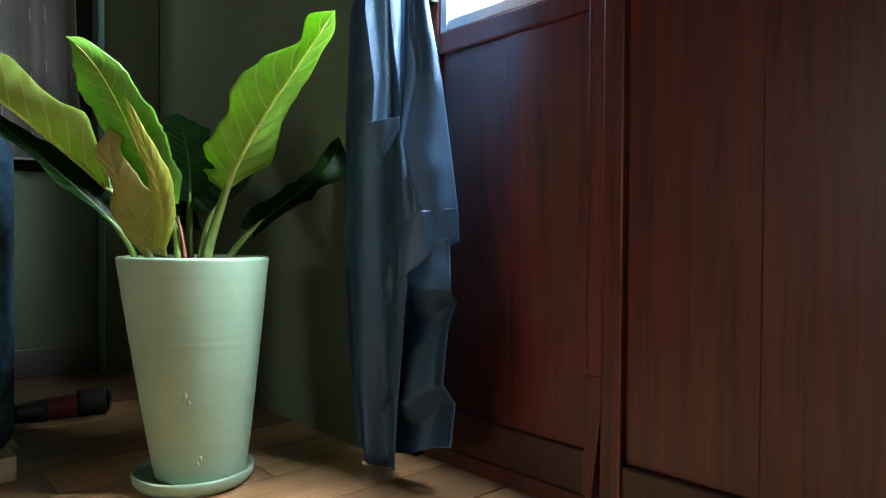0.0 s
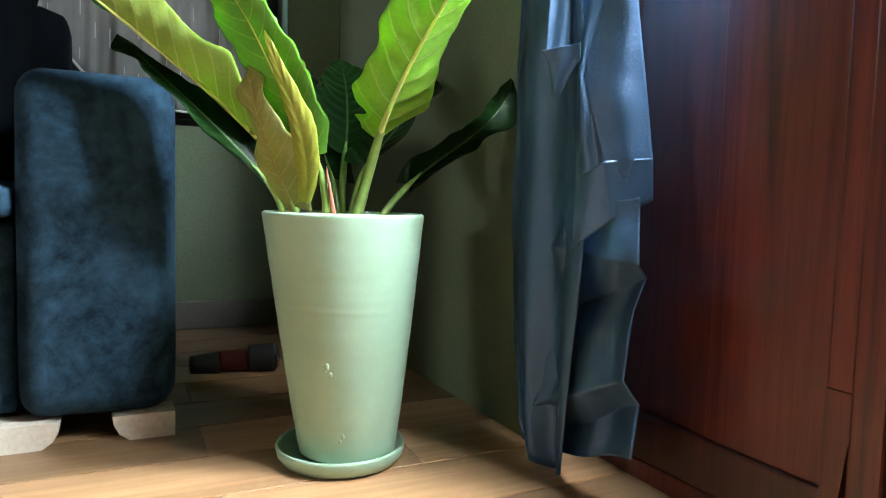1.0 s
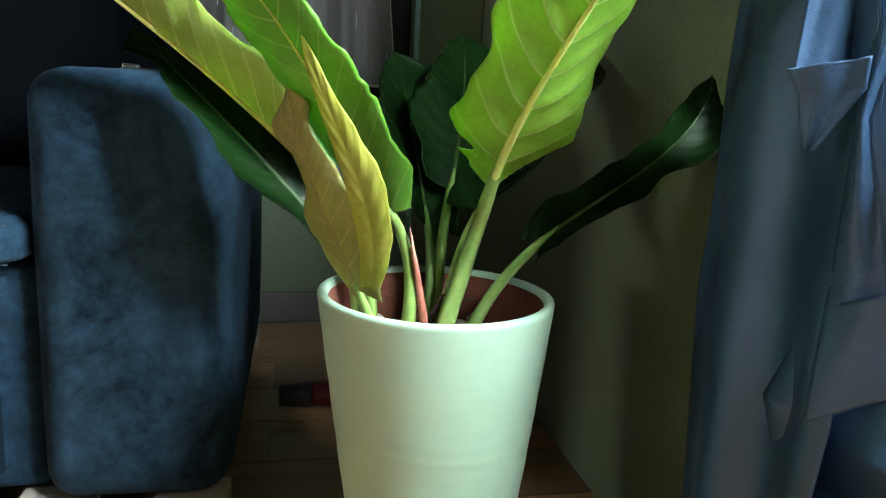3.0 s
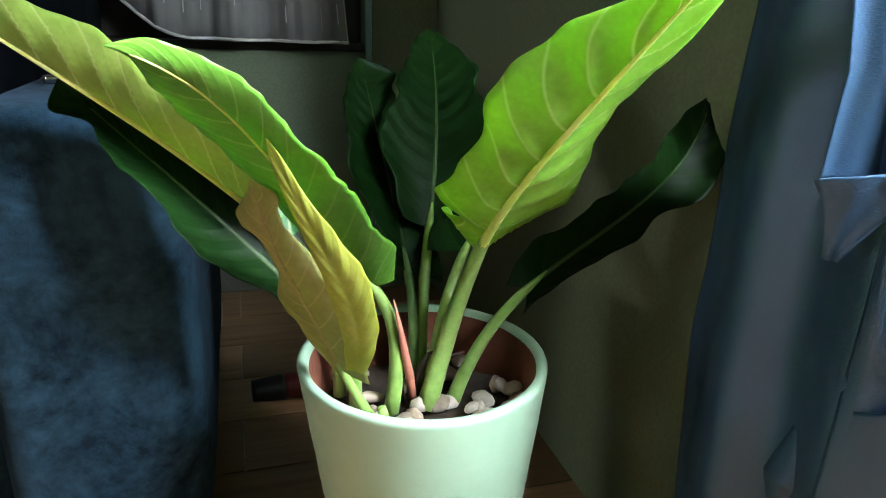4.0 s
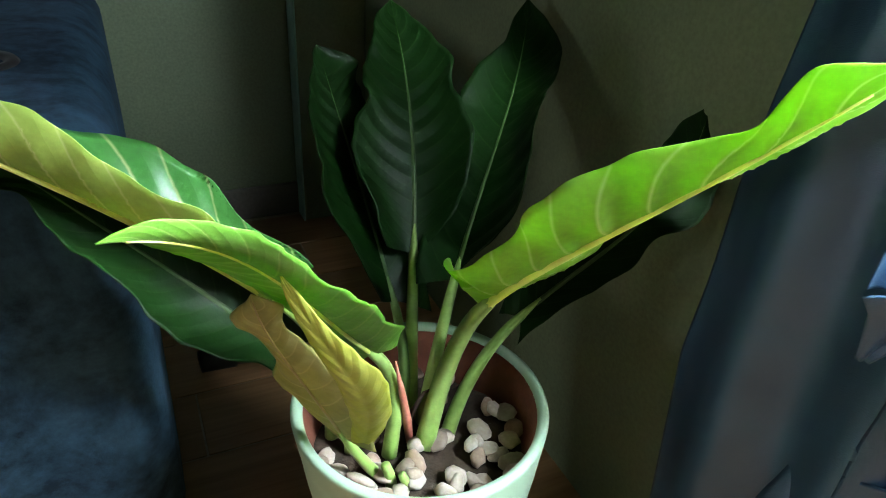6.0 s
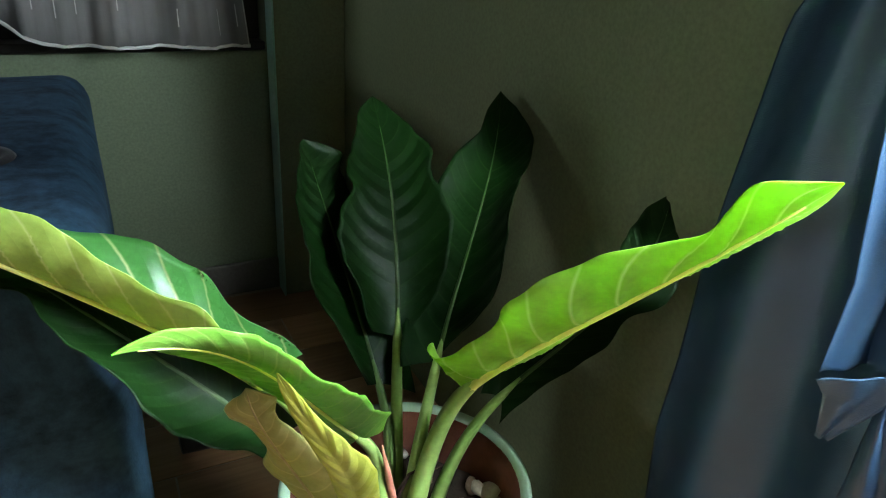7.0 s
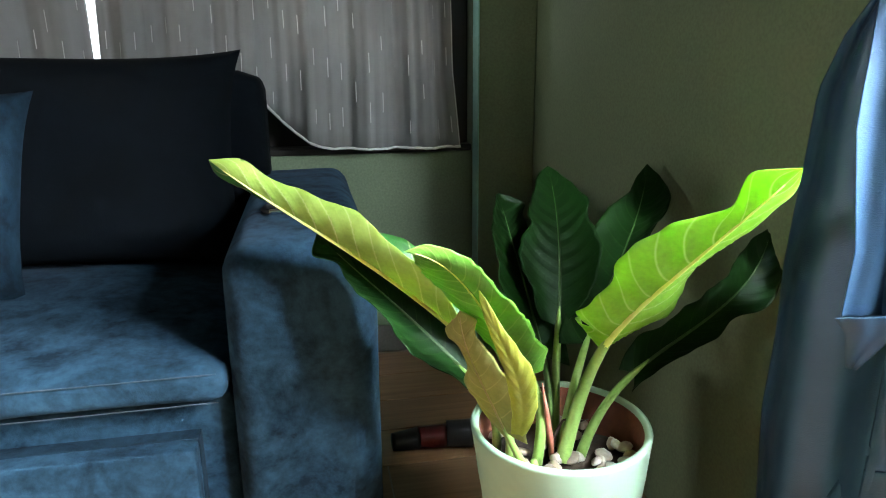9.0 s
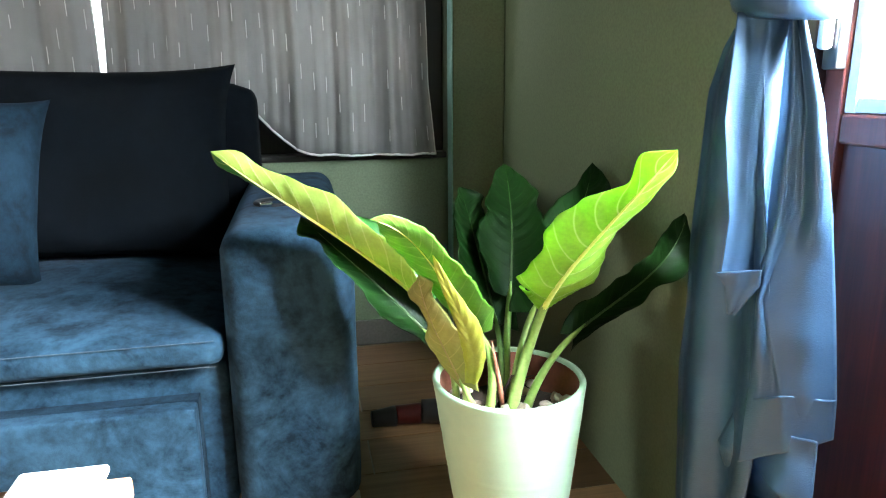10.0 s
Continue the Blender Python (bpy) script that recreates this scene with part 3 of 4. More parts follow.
# glaze runs and dents
for ang, z, sz in ((-124, 0.168, 0.0046), (-121, 0.156, 0.0040), (-126, 0.163, 0.0034), (-112, 0.062, 0.0036), (-115, 0.054, 0.0028)):
    rr = 0.0741 + 0.0495 * ((z - 0.017) / 0.366) ** 0.88
    bm = bmesh.new()
    bmesh.ops.create_icosphere(bm, subdivisions=2, radius=sz, matrix=Matrix.LocRotScale((rr * math.cos(radians(ang)), rr * math.sin(radians(ang)), z - 0.014), Euler((0, 0, radians(ang))), (0.30, 0.8, 1.3)))
    for v in bm.verts:
        lean(v)
    part("glaze_drip", bm, M_POT, pot)

bm = lathe(bmesh.new(), [(0.080, 0.0), (0.090, 0.002), (0.098, 0.012), (0.1005, 0.024), (0.0995, 0.0275), (0.096, 0.0275), (0.0935, 0.022), (0.090, 0.015), (0.04, 0.0135)], 72)
sc = solid("saucer", bm, M_POT, "pale green glazed round saucer on the tiled floor", "saucer")
sc.location = (PX - 0.001, PY - 0.003, 0.0)

soil = empty("soil", (PX, PY, 0.31), "dark potting soil topped with white pebbles in the pot", "soil")
bm = sheet(lambda u, v: Vector(((0.006 + 0.099 * v) * math.cos(2 * math.pi * u), (0.006 + 0.099 * v) * math.sin(2 * math.pi * u), 0.012 + 0.007 * noise.noise(Vector((v * 3 * math.cos(6.28 * u), v * 3 * math.sin(6.28 * u), 0))))), 48, 8)
part("earth", bm, M_SOIL, soil)
rnd = random.Random(5)
pebble_mesh = []
for k in range(6):
    bm = bmesh.new()
    bmesh.ops.create_icosphere(bm, subdivisions=2, radius=0.0115)
    for v in bm.verts:
        v.co += 0.003 * noise.noise_vector(v.co * 120 + Vector((k * 5, 0, 0)))
        v.co.z *= 0.62
        v.co.x *= 1.25
    pebble_mesh.append(finish("pebble", bm, M_PEBBLE))
for k in range(74):
    r, a = 0.100 * math.sqrt(rnd.random()), rnd.random() * 6.283
    if math.sin(a) > 0.1 and rnd.random() < 0.72:
        continue
    ob = new("pebble", pebble_mesh[k % 6])
    ob.parent = soil
    ob.matrix_basis = Matrix.LocRotScale((r * math.cos(a), r * math.sin(a), 0.019 + 0.006 * rnd.random()), Euler((rnd.uniform(-.4, .4), rnd.uniform(-.4, .4), rnd.random() * 6.28)), Vector((rnd.uniform(0.6, 1.3), rnd.uniform(0.6, 1.0), rnd.uniform(0.7, 1.1))))

plant = empty("potted_plant", (PX, PY, 0.322), "large-leaved philodendron with bright young and dark mature leaves", "plant")


WIDTH_AT = (0, 0.1, 0.22, 0.36, 0.5, 0.65, 0.8, 0.92, 1.0)
ANGLE_AT = (0, 0.25, 0.5, 0.75, 1.0)


def smooth_table(xs, ys, s):
    """A value read from a table by s, along a smooth curve through its rows."""
    k = len(xs) - 1
    i = 0
    while i < k - 1 and s >= xs[i + 1]:
        i += 1

    def slope(j):
        a, b2 = max(j - 1, 0), min(j + 1, k)
        return (ys[b2] - ys[a]) / (xs[b2] - xs[a])
    h = xs[i + 1] - xs[i]
    w = (s - xs[i]) / h
    return (2 * w ** 3 - 3 * w ** 2 + 1) * ys[i] + (w ** 3 - 2 * w ** 2 + w) * h * slope(i) + (3 * w ** 2 - 2 * w ** 3) * ys[i + 1] + (w ** 3 - w ** 2) * h * slope(i + 1)


def leaf(rib_line, across, widths, rises, lobes, foot_at, m=M_YOUNG, stem=M_STEM, wave=0.004, waves=6.0, veins=11.0, quilt=0.0016, sag=(0.10, 0.10), seed=0.0, stem_r=0.0055, rib_r=0.0027, knee=None, ragged=0.0, ear=0.0, ribbed=True, label=""):
    """A blade on a petiole. rib_line: the four points that bend its midrib; across: the way to its right edge; widths: left and right half widths along it;
    rises: degrees by which the left and right half rise from across; lobes: how far each half reaches back past the base."""
    b0, b1, b2, b3 = (Vector(q) for q in rib_line)
    across = Vector(across)
    ns, nv = 110, 20
    bm = bmesh.new()
    uvl = bm.loops.layers.uv.new("UVMap")
    rows, uvs, rib = [], {}, []
    for i in range(ns + 1):
        s = i / ns
        r = 1 - s
        p = r ** 3 * b0 + 3 * s * r * r * b1 + 3 * s * s * r * b2 + s ** 3 * b3
        t = (r * r * (b1 - b0) + 2 * s * r * (b2 - b1) + s * s * (b3 - b2)).normalized()
        ax = (across - across.dot(t) * t).normalized()
        n = ax.cross(t).normalized()
        if n.z < 0:
            n = -n
        rib.append(p - 0.0008 * n)
        row = []
        for j in range(nv + 1):
            v = 2 * j / nv - 1
            k = 0 if v < 0 else 1
            sg, a = (-1, -v) if v < 0 else (1, v)
            w = max(0.0004, smooth_table(WIDTH_AT, (*widths[k], 0.0004), s))
            fo = radians(smooth_table(ANGLE_AT, rises[k], s))
            if k == 0:
                w *= 1 - ear * math.exp(-((s - 0.10) / 0.028) ** 2)
                fo += ear * 1.2 * math.exp(-(s / 0.06) ** 2)
            out = sg * math.cos(fo) * ax + math.sin(fo) * n
            up = -sg * math.sin(fo) * ax + math.cos(fo) * n
            side = 7.7 * k
            wv = wave * 2.2 * a ** 1.8 * noise.noise(Vector((waves * s, seed * 11 + side, 0.3)))
            wv += wave * a ** 3 * noise.noise(Vector((waves * 2.7 * s, seed * 17 + side, 2.1)))
            edge = 1 + 0.12 * a * noise.noise(Vector((waves * 2.4 * s, seed * 5 + side, 4.4)))
            edge -= ragged * a ** 4 * max(0.0, noise.noise(Vector((waves * 5 * s, seed * 7 + side, 9.1))))
            groove = abs((veins * (s - 0.13 * a ** 1.3)) % 1.0 - 0.5) * 2
            qu = quilt * math.sin(min(1.0, a * 1.15) * math.pi) ** 0.7 * (0.5 - groove ** 3) * min(1.0, 6 * r)
            arch = -sag[k] * w * math.sin(a * math.pi)
            back = -lobes[k] * a ** 1.4 * r ** 7 + 0.03 * a * r * s
            q = p + a * w * edge * out + up * (wv * min(1.0, w / 0.02) + qu + arch) + t * back
            vert = bm.verts.new(q)
            uvs[vert] = (j / nv, s)
            row.append(vert)
        low = []
        for vert in row:
            twin = bm.verts.new(vert.co - 0.0007 * n)
            uvs[twin] = uvs[vert]
            low.append(twin)
        rows.append(row + low[::-1])
    ring = 2 * nv + 2
    for i in range(ns):
        for j in range(ring):
            k = (j + 1) % ring
            f = bm.faces.new((rows[i][j], rows[i][k], rows[i + 1][k], rows[i + 1][j]))
            for lp in f.loops:
                lp[uvl].uv = uvs[lp.vert]
    blade = part("leaf", local(bm, plant), m, plant, label)
    if not ribbed:
        return blade
    rib = rib[::4]
    k = len(rib)
    ribm = tube(bmesh.new(), rib[: k - 1], [rib_r * (1 - i / k) + 0.0004 for i in range(k - 1)], 8)
    part("midrib", local(ribm, plant), M_RIB_DK if m is M_OLD_SHADED else (M_RIB_OLIVE if m in (M_OLIVE, M_YELLOW) else M_RIB), blade)
    f0 = Vector(foot_at)
    t0 = (b1 - b0).normalized()
    kn = Vector(knee) if knee is not None else b0 - t0 * (b0 - f0).length * 0.5
    pts = [bez(f0, kn, b0, i / 12) for i in range(13)] + [b0 + t0 * 0.012, b0 + t0 * 0.030]
    rad = [stem_r * (1.25 - 0.45 * i / 12) for i in range(12)] + [stem_r * 0.75, rib_r * 1.3, rib_r * 0.6]
    part("petiole", local(tube(bmesh.new(), pts, rad, 12), plant), stem, blade)
    return blade


leaf(((0.8906, 1.0185, 0.499), (0.8942, 0.9539, 0.5859), (0.9226, 0.861, 0.6675), (0.9614, 0.7857, 0.7703)), (0.803, -0.331, -0.495),
     ((0.0506, 0.0538, 0.0587, 0.053, 0.0658, 0.0503, 0.0188, 0.0285), (0.03, 0.0598, 0.0635, 0.061, 0.0561, 0.0449, 0.0254, 0.0201)),
     ((8, -22, -14, -1, 6), (58, 42, 62, 47, 26)), (0.006, -0.027), (0.849, 1.037, 0.325),
     m=M_YOUNG, wave=0.002, seed=0.1, stem_r=0.0086, rib_r=0.0046, veins=10, quilt=0.0045, ear=0.45, sag=(0.13, 0.05), label="bright lime green young leaf")
leaf(((0.7914, 1.0266, 0.4697), (0.7235, 0.9832, 0.5638), (0.6883, 0.942, 0.6592), (0.6159, 0.8969, 0.6835)), (0.756, -0.42, 0.365),
     ((0.0195, 0.0285, 0.0352, 0.0406, 0.044, 0.0431, 0.0268, 0.01), (0.0213, 0.0419, 0.045, 0.0477, 0.0434, 0.034, 0.022, 0.013)),
     ((21, 28, 28, 18, 32), (10, -6, -17, 0, 44)), (0.02, 0.005), (0.813, 1.040, 0.325),
     m=M_GREEN, wave=0.003, seed=0.4, stem_r=0.0064, rib_r=0.002, ragged=0.12, label="fresh green wavy leaf")
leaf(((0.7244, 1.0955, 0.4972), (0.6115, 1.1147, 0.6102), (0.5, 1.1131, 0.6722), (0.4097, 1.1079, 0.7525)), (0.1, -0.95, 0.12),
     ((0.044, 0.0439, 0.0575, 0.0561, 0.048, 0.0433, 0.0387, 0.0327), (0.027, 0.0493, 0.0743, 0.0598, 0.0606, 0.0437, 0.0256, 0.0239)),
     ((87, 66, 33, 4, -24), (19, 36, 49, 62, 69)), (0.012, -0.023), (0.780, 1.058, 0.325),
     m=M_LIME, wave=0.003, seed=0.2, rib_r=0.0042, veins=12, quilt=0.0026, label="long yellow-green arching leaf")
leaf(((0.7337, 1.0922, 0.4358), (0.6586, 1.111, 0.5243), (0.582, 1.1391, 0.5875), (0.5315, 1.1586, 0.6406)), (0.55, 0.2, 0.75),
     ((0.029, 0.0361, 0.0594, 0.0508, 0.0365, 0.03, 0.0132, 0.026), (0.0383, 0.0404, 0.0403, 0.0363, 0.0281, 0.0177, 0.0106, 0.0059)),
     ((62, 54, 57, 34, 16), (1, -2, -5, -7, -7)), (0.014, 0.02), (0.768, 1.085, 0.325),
     m=M_OLD_SHADED, stem=M_STEM, wave=0.003, seed=0.7, label="dark glossy green mature leaf")
leaf(((0.7608, 1.0149, 0.3947), (0.733, 1.0208, 0.4601), (0.6984, 1.0162, 0.5218), (0.6909, 0.9823, 0.5836)), (0.72, -0.66, 0.1),
     ((0.0081, 0.0206, 0.027, 0.0279, 0.0104, 0.0115, 0.0219, 0.0059), (0.026, 0.036, 0.0464, 0.0459, 0.0385, 0.0264, 0.0167, 0.0187)),
     ((18, 8, 1, -3, -3), (-8, -2, 1, 8, 19)), (0.009, 0.017), (0.797, 1.022, 0.322),
     m=M_OLIVE, wave=0.002, seed=0.55, rib_r=0.0016, stem_r=0.005, veins=8, quilt=0.001, label="small olive-brown fading leaf")
# right half of the olive leaf above, built as a separate yellow blade
leaf(((0.772, 0.996, 0.402), (0.7775, 0.9632, 0.482), (0.735, 0.9365, 0.5357), (0.7026, 0.9387, 0.6226)), (0.8, -0.55, 0.15),
     ((0.010, 0.014, 0.015, 0.014, 0.012, 0.010, 0.008, 0.005), (0.008, 0.013, 0.018, 0.021, 0.020, 0.014, 0.008, 0.005)),
     ((2, -4, -6, -6, -4), (14, 19, 21, 13, 8)), (0.004, 0.004), (0.808, 1.014, 0.322),
     m=M_YELLOW, wave=0.001, seed=0.25, veins=8, quilt=0.0003, ribbed=False, label="yellow right half of the olive leaf, built as a blade of its own")
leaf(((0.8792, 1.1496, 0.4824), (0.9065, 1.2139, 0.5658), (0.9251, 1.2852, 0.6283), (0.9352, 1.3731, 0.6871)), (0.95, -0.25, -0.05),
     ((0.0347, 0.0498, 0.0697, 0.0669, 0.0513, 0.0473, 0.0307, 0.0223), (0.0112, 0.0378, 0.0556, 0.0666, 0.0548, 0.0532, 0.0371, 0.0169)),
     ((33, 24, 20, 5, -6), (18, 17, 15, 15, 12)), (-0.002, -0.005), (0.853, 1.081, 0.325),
     m=M_OLD_SHADED, wave=0.003, seed=0.3, stem_r=0.0064, label="dark green mature leaf")
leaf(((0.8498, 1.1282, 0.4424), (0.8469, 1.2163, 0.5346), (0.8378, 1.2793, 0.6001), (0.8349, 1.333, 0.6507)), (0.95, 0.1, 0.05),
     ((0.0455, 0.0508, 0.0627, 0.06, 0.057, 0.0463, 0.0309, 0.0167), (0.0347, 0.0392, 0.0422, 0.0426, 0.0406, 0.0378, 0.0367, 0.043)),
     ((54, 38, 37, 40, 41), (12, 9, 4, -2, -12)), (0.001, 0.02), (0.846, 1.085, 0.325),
     m=M_OLD_SHADED, stem=M_STEM_DK, wave=0.003, seed=0.9, label="dark green mature leaf")
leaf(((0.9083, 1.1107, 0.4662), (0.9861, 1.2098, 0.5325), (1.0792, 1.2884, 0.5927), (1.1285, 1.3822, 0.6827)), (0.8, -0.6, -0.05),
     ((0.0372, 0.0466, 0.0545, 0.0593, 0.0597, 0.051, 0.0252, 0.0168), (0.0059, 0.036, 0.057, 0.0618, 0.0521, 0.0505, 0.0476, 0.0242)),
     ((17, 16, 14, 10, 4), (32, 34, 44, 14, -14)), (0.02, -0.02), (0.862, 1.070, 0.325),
     m=M_OLD_SHADED, wave=0.003, seed=0.15, stem_r=0.0064, label="dark green mature leaf near the wall")
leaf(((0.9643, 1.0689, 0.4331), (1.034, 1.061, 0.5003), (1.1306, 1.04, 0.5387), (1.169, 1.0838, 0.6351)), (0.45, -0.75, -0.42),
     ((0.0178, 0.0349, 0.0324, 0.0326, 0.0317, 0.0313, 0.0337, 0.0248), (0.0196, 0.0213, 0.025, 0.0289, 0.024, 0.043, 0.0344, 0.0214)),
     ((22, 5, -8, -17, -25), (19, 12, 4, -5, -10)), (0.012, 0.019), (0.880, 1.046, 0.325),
     m=M_OLD_SHADED, wave=0.003, seed=0.6, stem_r=0.0064, label="dark green mature leaf beside the curtain")
bm = tube(bmesh.new(), [(0.840, 1.052, 0.322), (0.833, 1.044, 0.36), (0.822, 1.034, 0.41), (0.812, 1.026, 0.455)], [0.0040, 0.0048, 0.0034, 0.0006], 10)
part("sprout", local(bm, plant), M_SPROUT, plant, "pointed pink new shoot")
for dx, h, bend in ((0.0, 0.055, 0.02), (-0.012, 0.04, -0.012), (0.016, 0.05, 0.028)):
    bm = tube(bmesh.new(), [(0.842 + dx, 1.062, 0.322), (0.842 + dx + bend * 0.2, 1.060, 0.322 + h * 0.6), (0.842 + dx + bend * 0.7, 1.058, 0.322 + h), (0.842 + dx + bend * 1.3, 1.058, 0.322 + h * 1.05)], [0.0035, 0.003, 0.0018, 0.0008], 7)
    part("dry_sheath", local(bm, plant), M_TWINE, plant, "dry brown leaf sheath")

for dx, dy, h, r in ((-0.043, -0.036, 0.034, 0.0052), (-0.030, -0.044, 0.024, 0.0045)):
    x, y = PX + dx, PY + dy
    bm = tube(bmesh.new(), [(x, y, 0.320), (x - 0.003, y - 0.001, 0.320 + h * 0.6), (x - 0.007, y - 0.002, 0.320 + h)], [r * 1.15, r, r * 0.9], 12)
    part("cut_stub", local(bm, plant), M_STEM, plant, "pale green cut leaf stub")

# ---- blue curtain ----
blue = empty("curtain", (1.12, 0.80, 0.92), "slate blue satin curtain gathered by a tie-back beside the door", "curtain")


def lerp(a, b2, t):
    return a + (b2 - a) * t


def keyed(keys, z):
    for (z0, v0), (z1, v1) in zip(keys, keys[1:]):
        if z <= z1:
            return lerp(v0, v1, max(0, (z - z0) / (z1 - z0)))
    return keys[-1][1]


def drape(ztop, zbot, ya, yb, xc, depth, folds, phase, nu=60, nv=50, hem=None, thick=0.0012, crumple=0.004, behind=0.0):
    """A pleated strip of cloth: ya, yb and xc are tables by height; behind: where its far edge folds back to."""
    def fn(u, v):
        # hidden return fold, added to stop door light leaking past the curtain
        back = max(0.0, 1 - u / 0.14) if behind else 0.0
        u = max(0.0, (u - 0.14) / 0.86) if behind else u
        zb = zbot(u) if callable(zbot) else zbot
        z = lerp(ztop, zb, v)
        y = lerp(keyed(ya, z), keyed(yb, z), u)
        x = keyed(xc, z) + depth * (0.45 + 0.55 * v) * math.sin(2 * math.pi * folds * u + phase + 0.7 * math.sin(3 * v))
        w = noise.noise_vector(Vector((y * 9, z * 5, phase)))
        x, y = x + crumple * w.x, y + 0.6 * crumple * w.y
        return Vector((lerp(x, behind, back) if behind else x, y - 0.02 * back, z))
    return sheet(fn, nu, nv, thick)


part("panel", local(drape(0.925, lambda u: 0.03 * abs(u - 0.6) + 0.012, [(0.0, 0.915), (0.065, 0.948), (0.19, 0.972), (0.41, 0.988), (0.61, 0.976), (0.83, 0.940), (0.89, 0.908), (0.93, 0.872)],
     [(0.0, 0.800), (0.18, 0.790), (0.35, 0.772), (0.6, 0.776), (0.75, 0.80), (0.93, 0.815)], [(0.0, 1.105), (0.5, 1.105), (0.93, 1.085)], 0.014, 1.7, 0.6, 72, behind=1.162), blue), M_BLUE, blue)


def ruled(rows, nu=36, sub=14, ripple=0.004, seed=0.0, thick=0.0012, crease=None):
    """Cloth between a left and a right edge, each row (left, right) or (left, middle, right) in metres."""
    k = len(rows) - 1

    def at(c, v):
        f = v * k
        i = min(k - 1, int(f))
        w = f - i
        w = w * w * (3 - 2 * w) * 0.5 + w * 0.5
        return Vector(rows[i][c]).lerp(Vector(rows[i + 1][c]), w)

    def fn(u, v):
        if len(rows[0]) == 2:
            q = at(0, v).lerp(at(1, v), u)
        else:
            q = at(0, v).lerp(at(1, v), u * 2) if u < 0.5 else at(1, v).lerp(at(2, v), u * 2 - 1)
        w = noise.noise_vector(q * 22 + Vector((seed, 0, seed)))
        fold = ripple * math.sin(2 * math.pi * (1.6 * u + seed) + 2 * v)
        return q + Vector((-0.7, -0.7, 0)) * (fold + ripple * 0.8 * w.x)
    return sheet(fn, nu, sub * k, thick)


part("bright_fold", local(ruled([((1.050, 0.826, 0.925), (1.108, 0.800, 0.925)), ((1.044, 0.824, 0.80), (1.112, 0.806, 0.80)), ((1.056, 0.814, 0.68), (1.110, 0.804, 0.68)), ((1.052, 0.814, 0.61), (1.104, 0.802, 0.612))], ripple=0.0028, seed=0.3), blue), M_BLUE, blue)
part("front_fold", local(ruled([((1.100, 0.800, 0.925), (1.092, 0.782, 0.925), (1.099, 0.777, 0.925)), ((1.102, 0.800, 0.82), (1.104, 0.768, 0.82), (1.121, 0.754, 0.82)),
     ((1.100, 0.798, 0.69), (1.112, 0.764, 0.69), (1.138, 0.737, 0.69)), ((1.088, 0.786, 0.58), (1.090, 0.778, 0.58), (1.150, 0.725, 0.57)),
     ((1.096, 0.794, 0.46), (1.106, 0.746, 0.465), (1.158, 0.715, 0.47)), ((1.094, 0.796, 0.346), (1.116, 0.740, 0.388), (1.160, 0.713, 0.416))], ripple=0.005, seed=0.8), blue), M_BLUE, blue)
part("hem_band", local(ruled([((1.0925, 0.7915, 0.440), (1.1030, 0.7440, 0.466), (1.1550, 0.7125, 0.471)), ((1.0915, 0.7925, 0.347), (1.1130, 0.7380, 0.389), (1.1575, 0.7105, 0.417))], ripple=0.002, seed=0.8), blue), M_BLUE, blue, "double-turned hem band")
part("tuck", local(ruled([((1.040, 0.808, 0.612), (1.082, 0.776, 0.622)), ((1.052, 0.806, 0.596), (1.084, 0.778, 0.60)), ((1.062, 0.806, 0.556), (1.068, 0.800, 0.556))], 12, 8, 0.0015, 0.5), blue), M_BLUE, blue)
part("cascade", local(ruled([((1.126, 0.850, 0.40), (1.126, 0.700, 0.42)), ((1.106, 0.856, 0.345), (1.112, 0.680, 0.335)), ((1.144, 0.862, 0.25), (1.144, 0.700, 0.315)), ((1.124, 0.880, 0.19), (1.128, 0.704, 0.27)),
     ((1.106, 0.890, 0.10), (1.108, 0.694, 0.185)), ((1.140, 0.900, 0.045), (1.142, 0.700, 0.150)), ((1.124, 0.900, 0.020), (1.130, 0.696, 0.080))], ripple=0.009, seed=0.15), blue), M_BLUE, blue)
part("upper_gather", local(drape(2.25, 0.945, [(0.9, 0.905), (1.3, 0.94), (2.25, 0.99)], [(0.9, 0.765), (1.12, 0.66), (1.3, 0.40), (2.25, -0.30)], [(0.9, 1.11), (2.25, 1.13)], 0.028, 7, 0.3, 120, 30, behind=1.162), blue), M_BLUE, blue)
bm = tube(bmesh.new(), [(1.11 + 0.046 * math.cos(a), 0.818 + 0.054 * math.sin(a), 0.938 + 0.006 * math.sin(a)) for a in [2 * math.pi * k / 40 for k in range(41)]], [0.020] * 41, 12, 1.0, False)
for v in bm.verts:
    c = Vector((1.11, 0.818, 0))
    r = Vector((v.co.x - c.x, v.co.y - c.y, 0))
    v.co.x, v.co.y = c.x + r.x * 0.93, c.y + r.y * 0.93
part("tie_back", local(bm, blue), M_BLUE, blue, "blue satin tie-back band")

# ---- grey sheer curtains ----


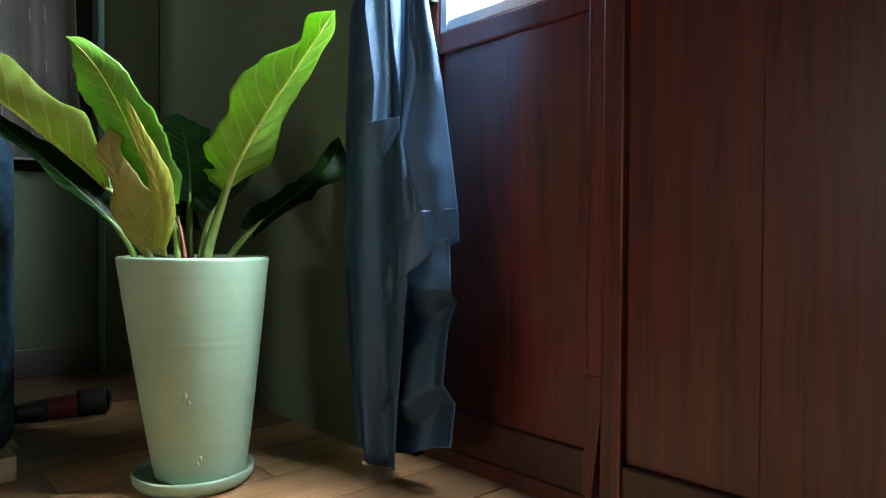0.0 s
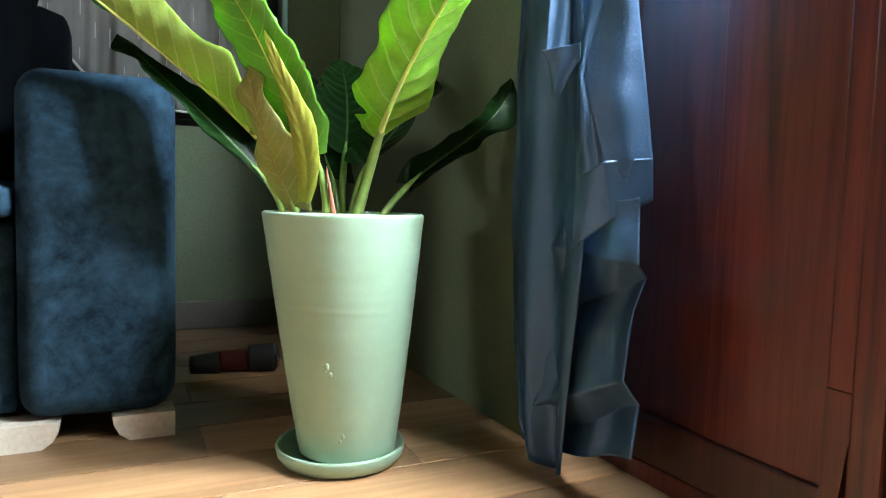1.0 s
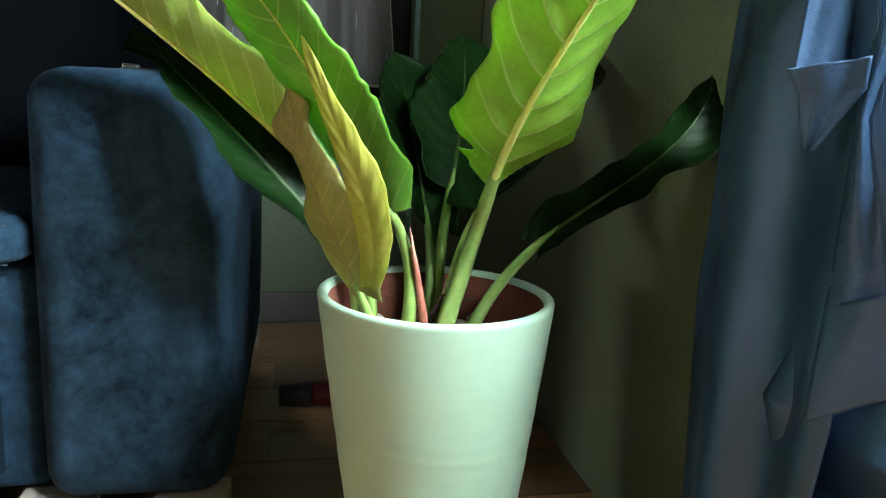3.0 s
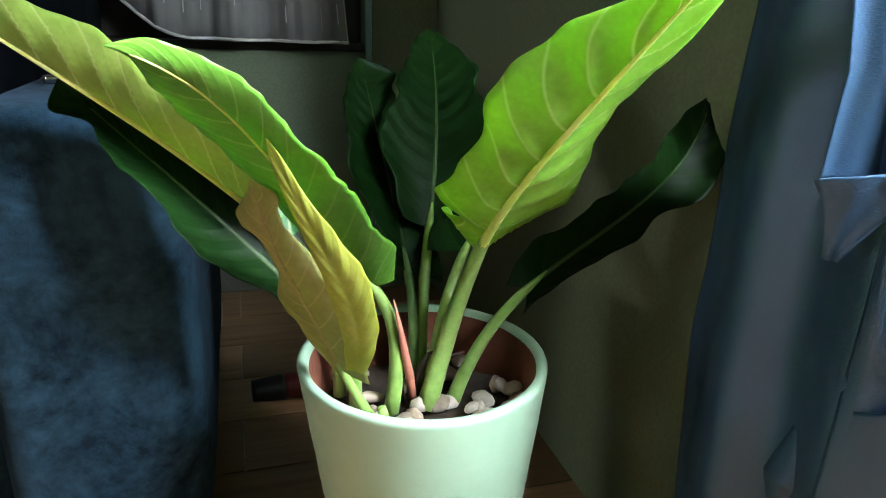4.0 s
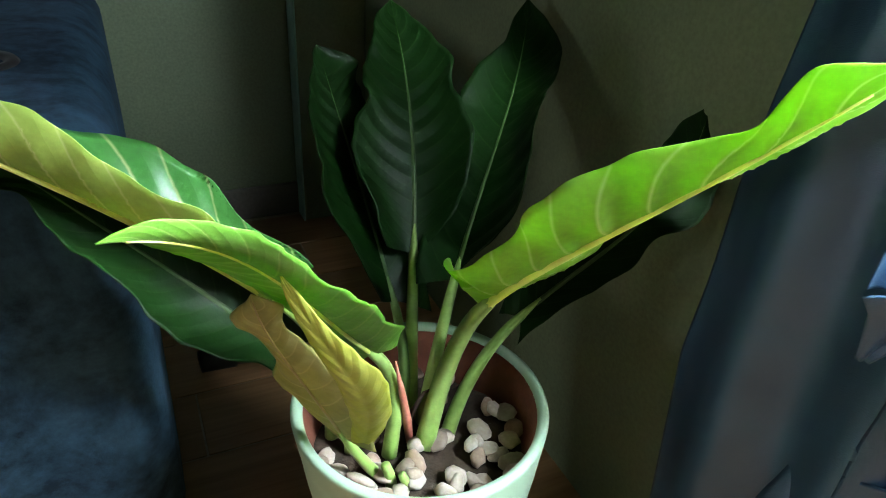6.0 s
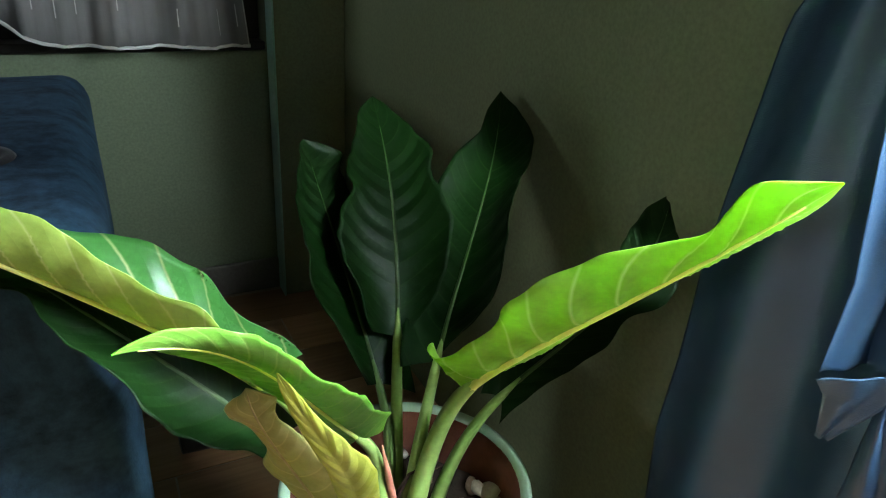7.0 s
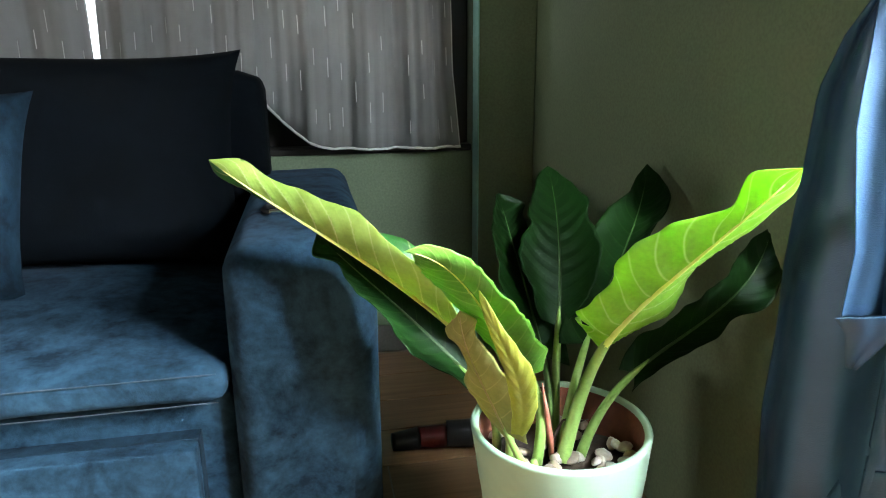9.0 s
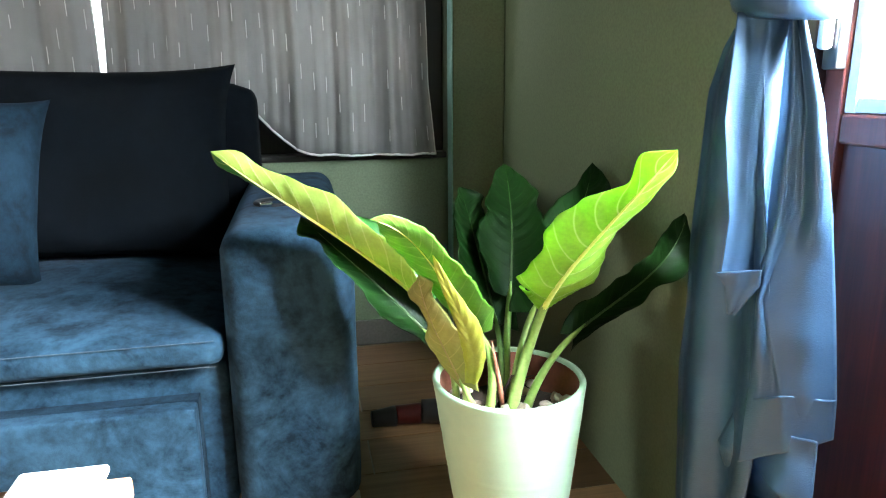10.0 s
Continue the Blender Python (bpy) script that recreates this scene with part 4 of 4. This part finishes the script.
def sheer(name, x0, x1, zhem, seed, label, folds):
    top = 2.15
    ob = empty(name, ((x0 + x1) / 2, 2.10, top), label, "curtain", "sheer curtains")

    def surf(u, v):
        zb = zhem(u)
        z = lerp(top, zb, v)
        w = 2 * math.pi * folds * (u + 0.03 * math.sin(5 * u + seed)) + seed
        y = 2.090 + 0.020 * math.sin(w) * abs(math.sin(w)) ** 0.3 + 0.006 * math.sin(2.3 * w + seed + v) + 0.004 * math.sin(5 * w + 2 * v)
        return Vector((lerp(x0, x1, u) + 0.03 * v * v * (u - 0.5) + 0.022 * max(0.0, (v - 0.86) / 0.14) * max(0.0, 6 * u - 5) + 0.005 * math.sin(9 * v + seed) * v, y, z))
    cl = part("cloth", local(sheet(surf, 120, 30, 0.0006), ob), M_SHEER, ob)
    hem = tube(bmesh.new(), [surf(i / 80, 1.0) + Vector((0, -0.001, 0.003)) for i in range(81)], [0.0036] * 81, 6)
    part("hem", local(hem, ob), M_STITCH, cl, "pale stitched hem")
    side = tube(bmesh.new(), [surf(0.998, i / 60) + Vector((0, -0.001, 0)) for i in range(61)], [0.0016] * 61, 6)
    part("side_hem", local(side, ob), M_STITCH, cl, "pale stitched side hem")
    bm = bmesh.new()
    r2 = random.Random(int(seed * 100))
    k = 0
    cols = int((x1 - x0) / 0.034)
    for c in range(cols):
        u = (c + 0.5) / cols
        v = 0.30 + 0.1 * r2.random()
        while v < 0.965:
            ln = 0.022 + 0.014 * r2.random()
            v2 = v + ln
            if v2 > 0.985:
                break
            a, b2 = surf(u, v), surf(u, v2)
            off = Vector((0, -0.0022, 0))
            w = Vector((0.0011, 0, 0))
            q = [bm.verts.new(p) for p in (a + off - w, a + off + w, b2 + off + w, b2 + off - w)]
            bm.faces.new(q)
            v = v2 + 0.045 + 0.05 * r2.random()
    st = part("embroidery", local(bm, ob), M_STITCH, cl, "short vertical white embroidered dashes", False)
    tagged(st, kind="stuff")
    return ob


def hem_right(u):
    x = 0.045 + u * 0.875
    return 0.632 + 0.012 * (1 - u) + min(0.17, 2.8 * max(0, (0.60 - x)) ** 1.8)


sheer("sheer_curtain", 0.050, 0.905, hem_right, 0.4, "sheer grey curtain with white dashes hanging over the window", 6.5)
sheer("sheer_curtain", -1.40, 0.008, lambda u: 0.64, 1.3, "sheer grey curtain with white dashes behind the sofa", 9)
bm = tube(bmesh.new(), [(-1.6, 2.098, 2.165), (0.99, 2.098, 2.165)], [0.011, 0.011], 14)
solid("curtain_rod", bm, M_BLACK, "thin dark curtain rod over the window", "curtain rod")

# ---- toy on the floor behind the pot ----
torch = empty("hand_torch", (0.76, 1.62, 0.0), "red and black plastic hand torch lying on the tiles", "torch")


def xtube(x0, x1, y0, y1, z, r0, r1, n=8):
    return tube(bmesh.new(), [(lerp(x0, x1, i / n), lerp(y0, y1, i / n), z) for i in range(n + 1)], [lerp(r0, r1, i / n) for i in range(n + 1)], 18)


part("grip", local(xtube(0.675, 0.735, 1.62, 1.625, 0.026, 0.020, 0.026), torch), M_BLACK, torch)
part("barrel", local(xtube(0.736, 0.80, 1.625, 1.62, 0.028, 0.024, 0.027), torch), M_RED, torch, "red plastic barrel")
part("head", local(xtube(0.801, 0.86, 1.62, 1.61, 0.033, 0.030, 0.033), torch), M_BLACK, torch)
part("lens", local(xtube(0.861, 0.866, 1.61, 1.61, 0.033, 0.030, 0.028, 2), torch), M_CHROME, torch)

# ---- side table edge ----
table = empty("coffee_table", (0.10, 0.66, 0), "low orange-brown timber coffee table", "table")
part("tabletop", local(boxes((-0.35, 0.345, 0.53, 0.762, 0.425, 0.45), bevel=0.004), table), M_TABLE, table, smooth=False)
for lx in (-0.32, 0.29):
    for ly in (0.55, 0.72):
        part("leg", local(boxes((lx, lx + 0.03, ly, ly + 0.03, 0.0, 0.424), bevel=0.003), table), M_TABLE, table, smooth=False)
solid("paper_pad", boxes((0.235, 0.322, 0.62, 0.772, 0.4515, 0.462), bevel=0.004), M_WHITE, "white pad lying on the coffee table", "pad", smooth=False)

# ---- floor tiles ----
TW, TL = 0.15, 0.60
tile_bm = box(bmesh.new(), 0.0015, TL - 0.0015, 0.0015, TW - 0.0015, -0.0028, 0.0, 0.0008, 1)
tile_me = finish("tile", tile_bm, M_TILE, False)
ny0 = int((YS - 0.968) / TW) - 1
for j in range(ny0, 8):
    y = 0.968 + j * TW
    sh = (j % 2) * 0.30
    for i in range(-8, 3):
        x = 0.958 + i * TL + sh
        if x > XE + 0.1 or x + TL < XW or y > YN or y + TW < YS:
            continue
        if x + TL > XE + 0.14:
            me = tile_me.copy()
            for vv in me.vertices:
                vv.co.x = min(vv.co.x, XE + 0.14 - x)
        else:
            me = tile_me
        t = new("tile", me)
        t.parent = floor
        t.location = (x, y, 0.0)
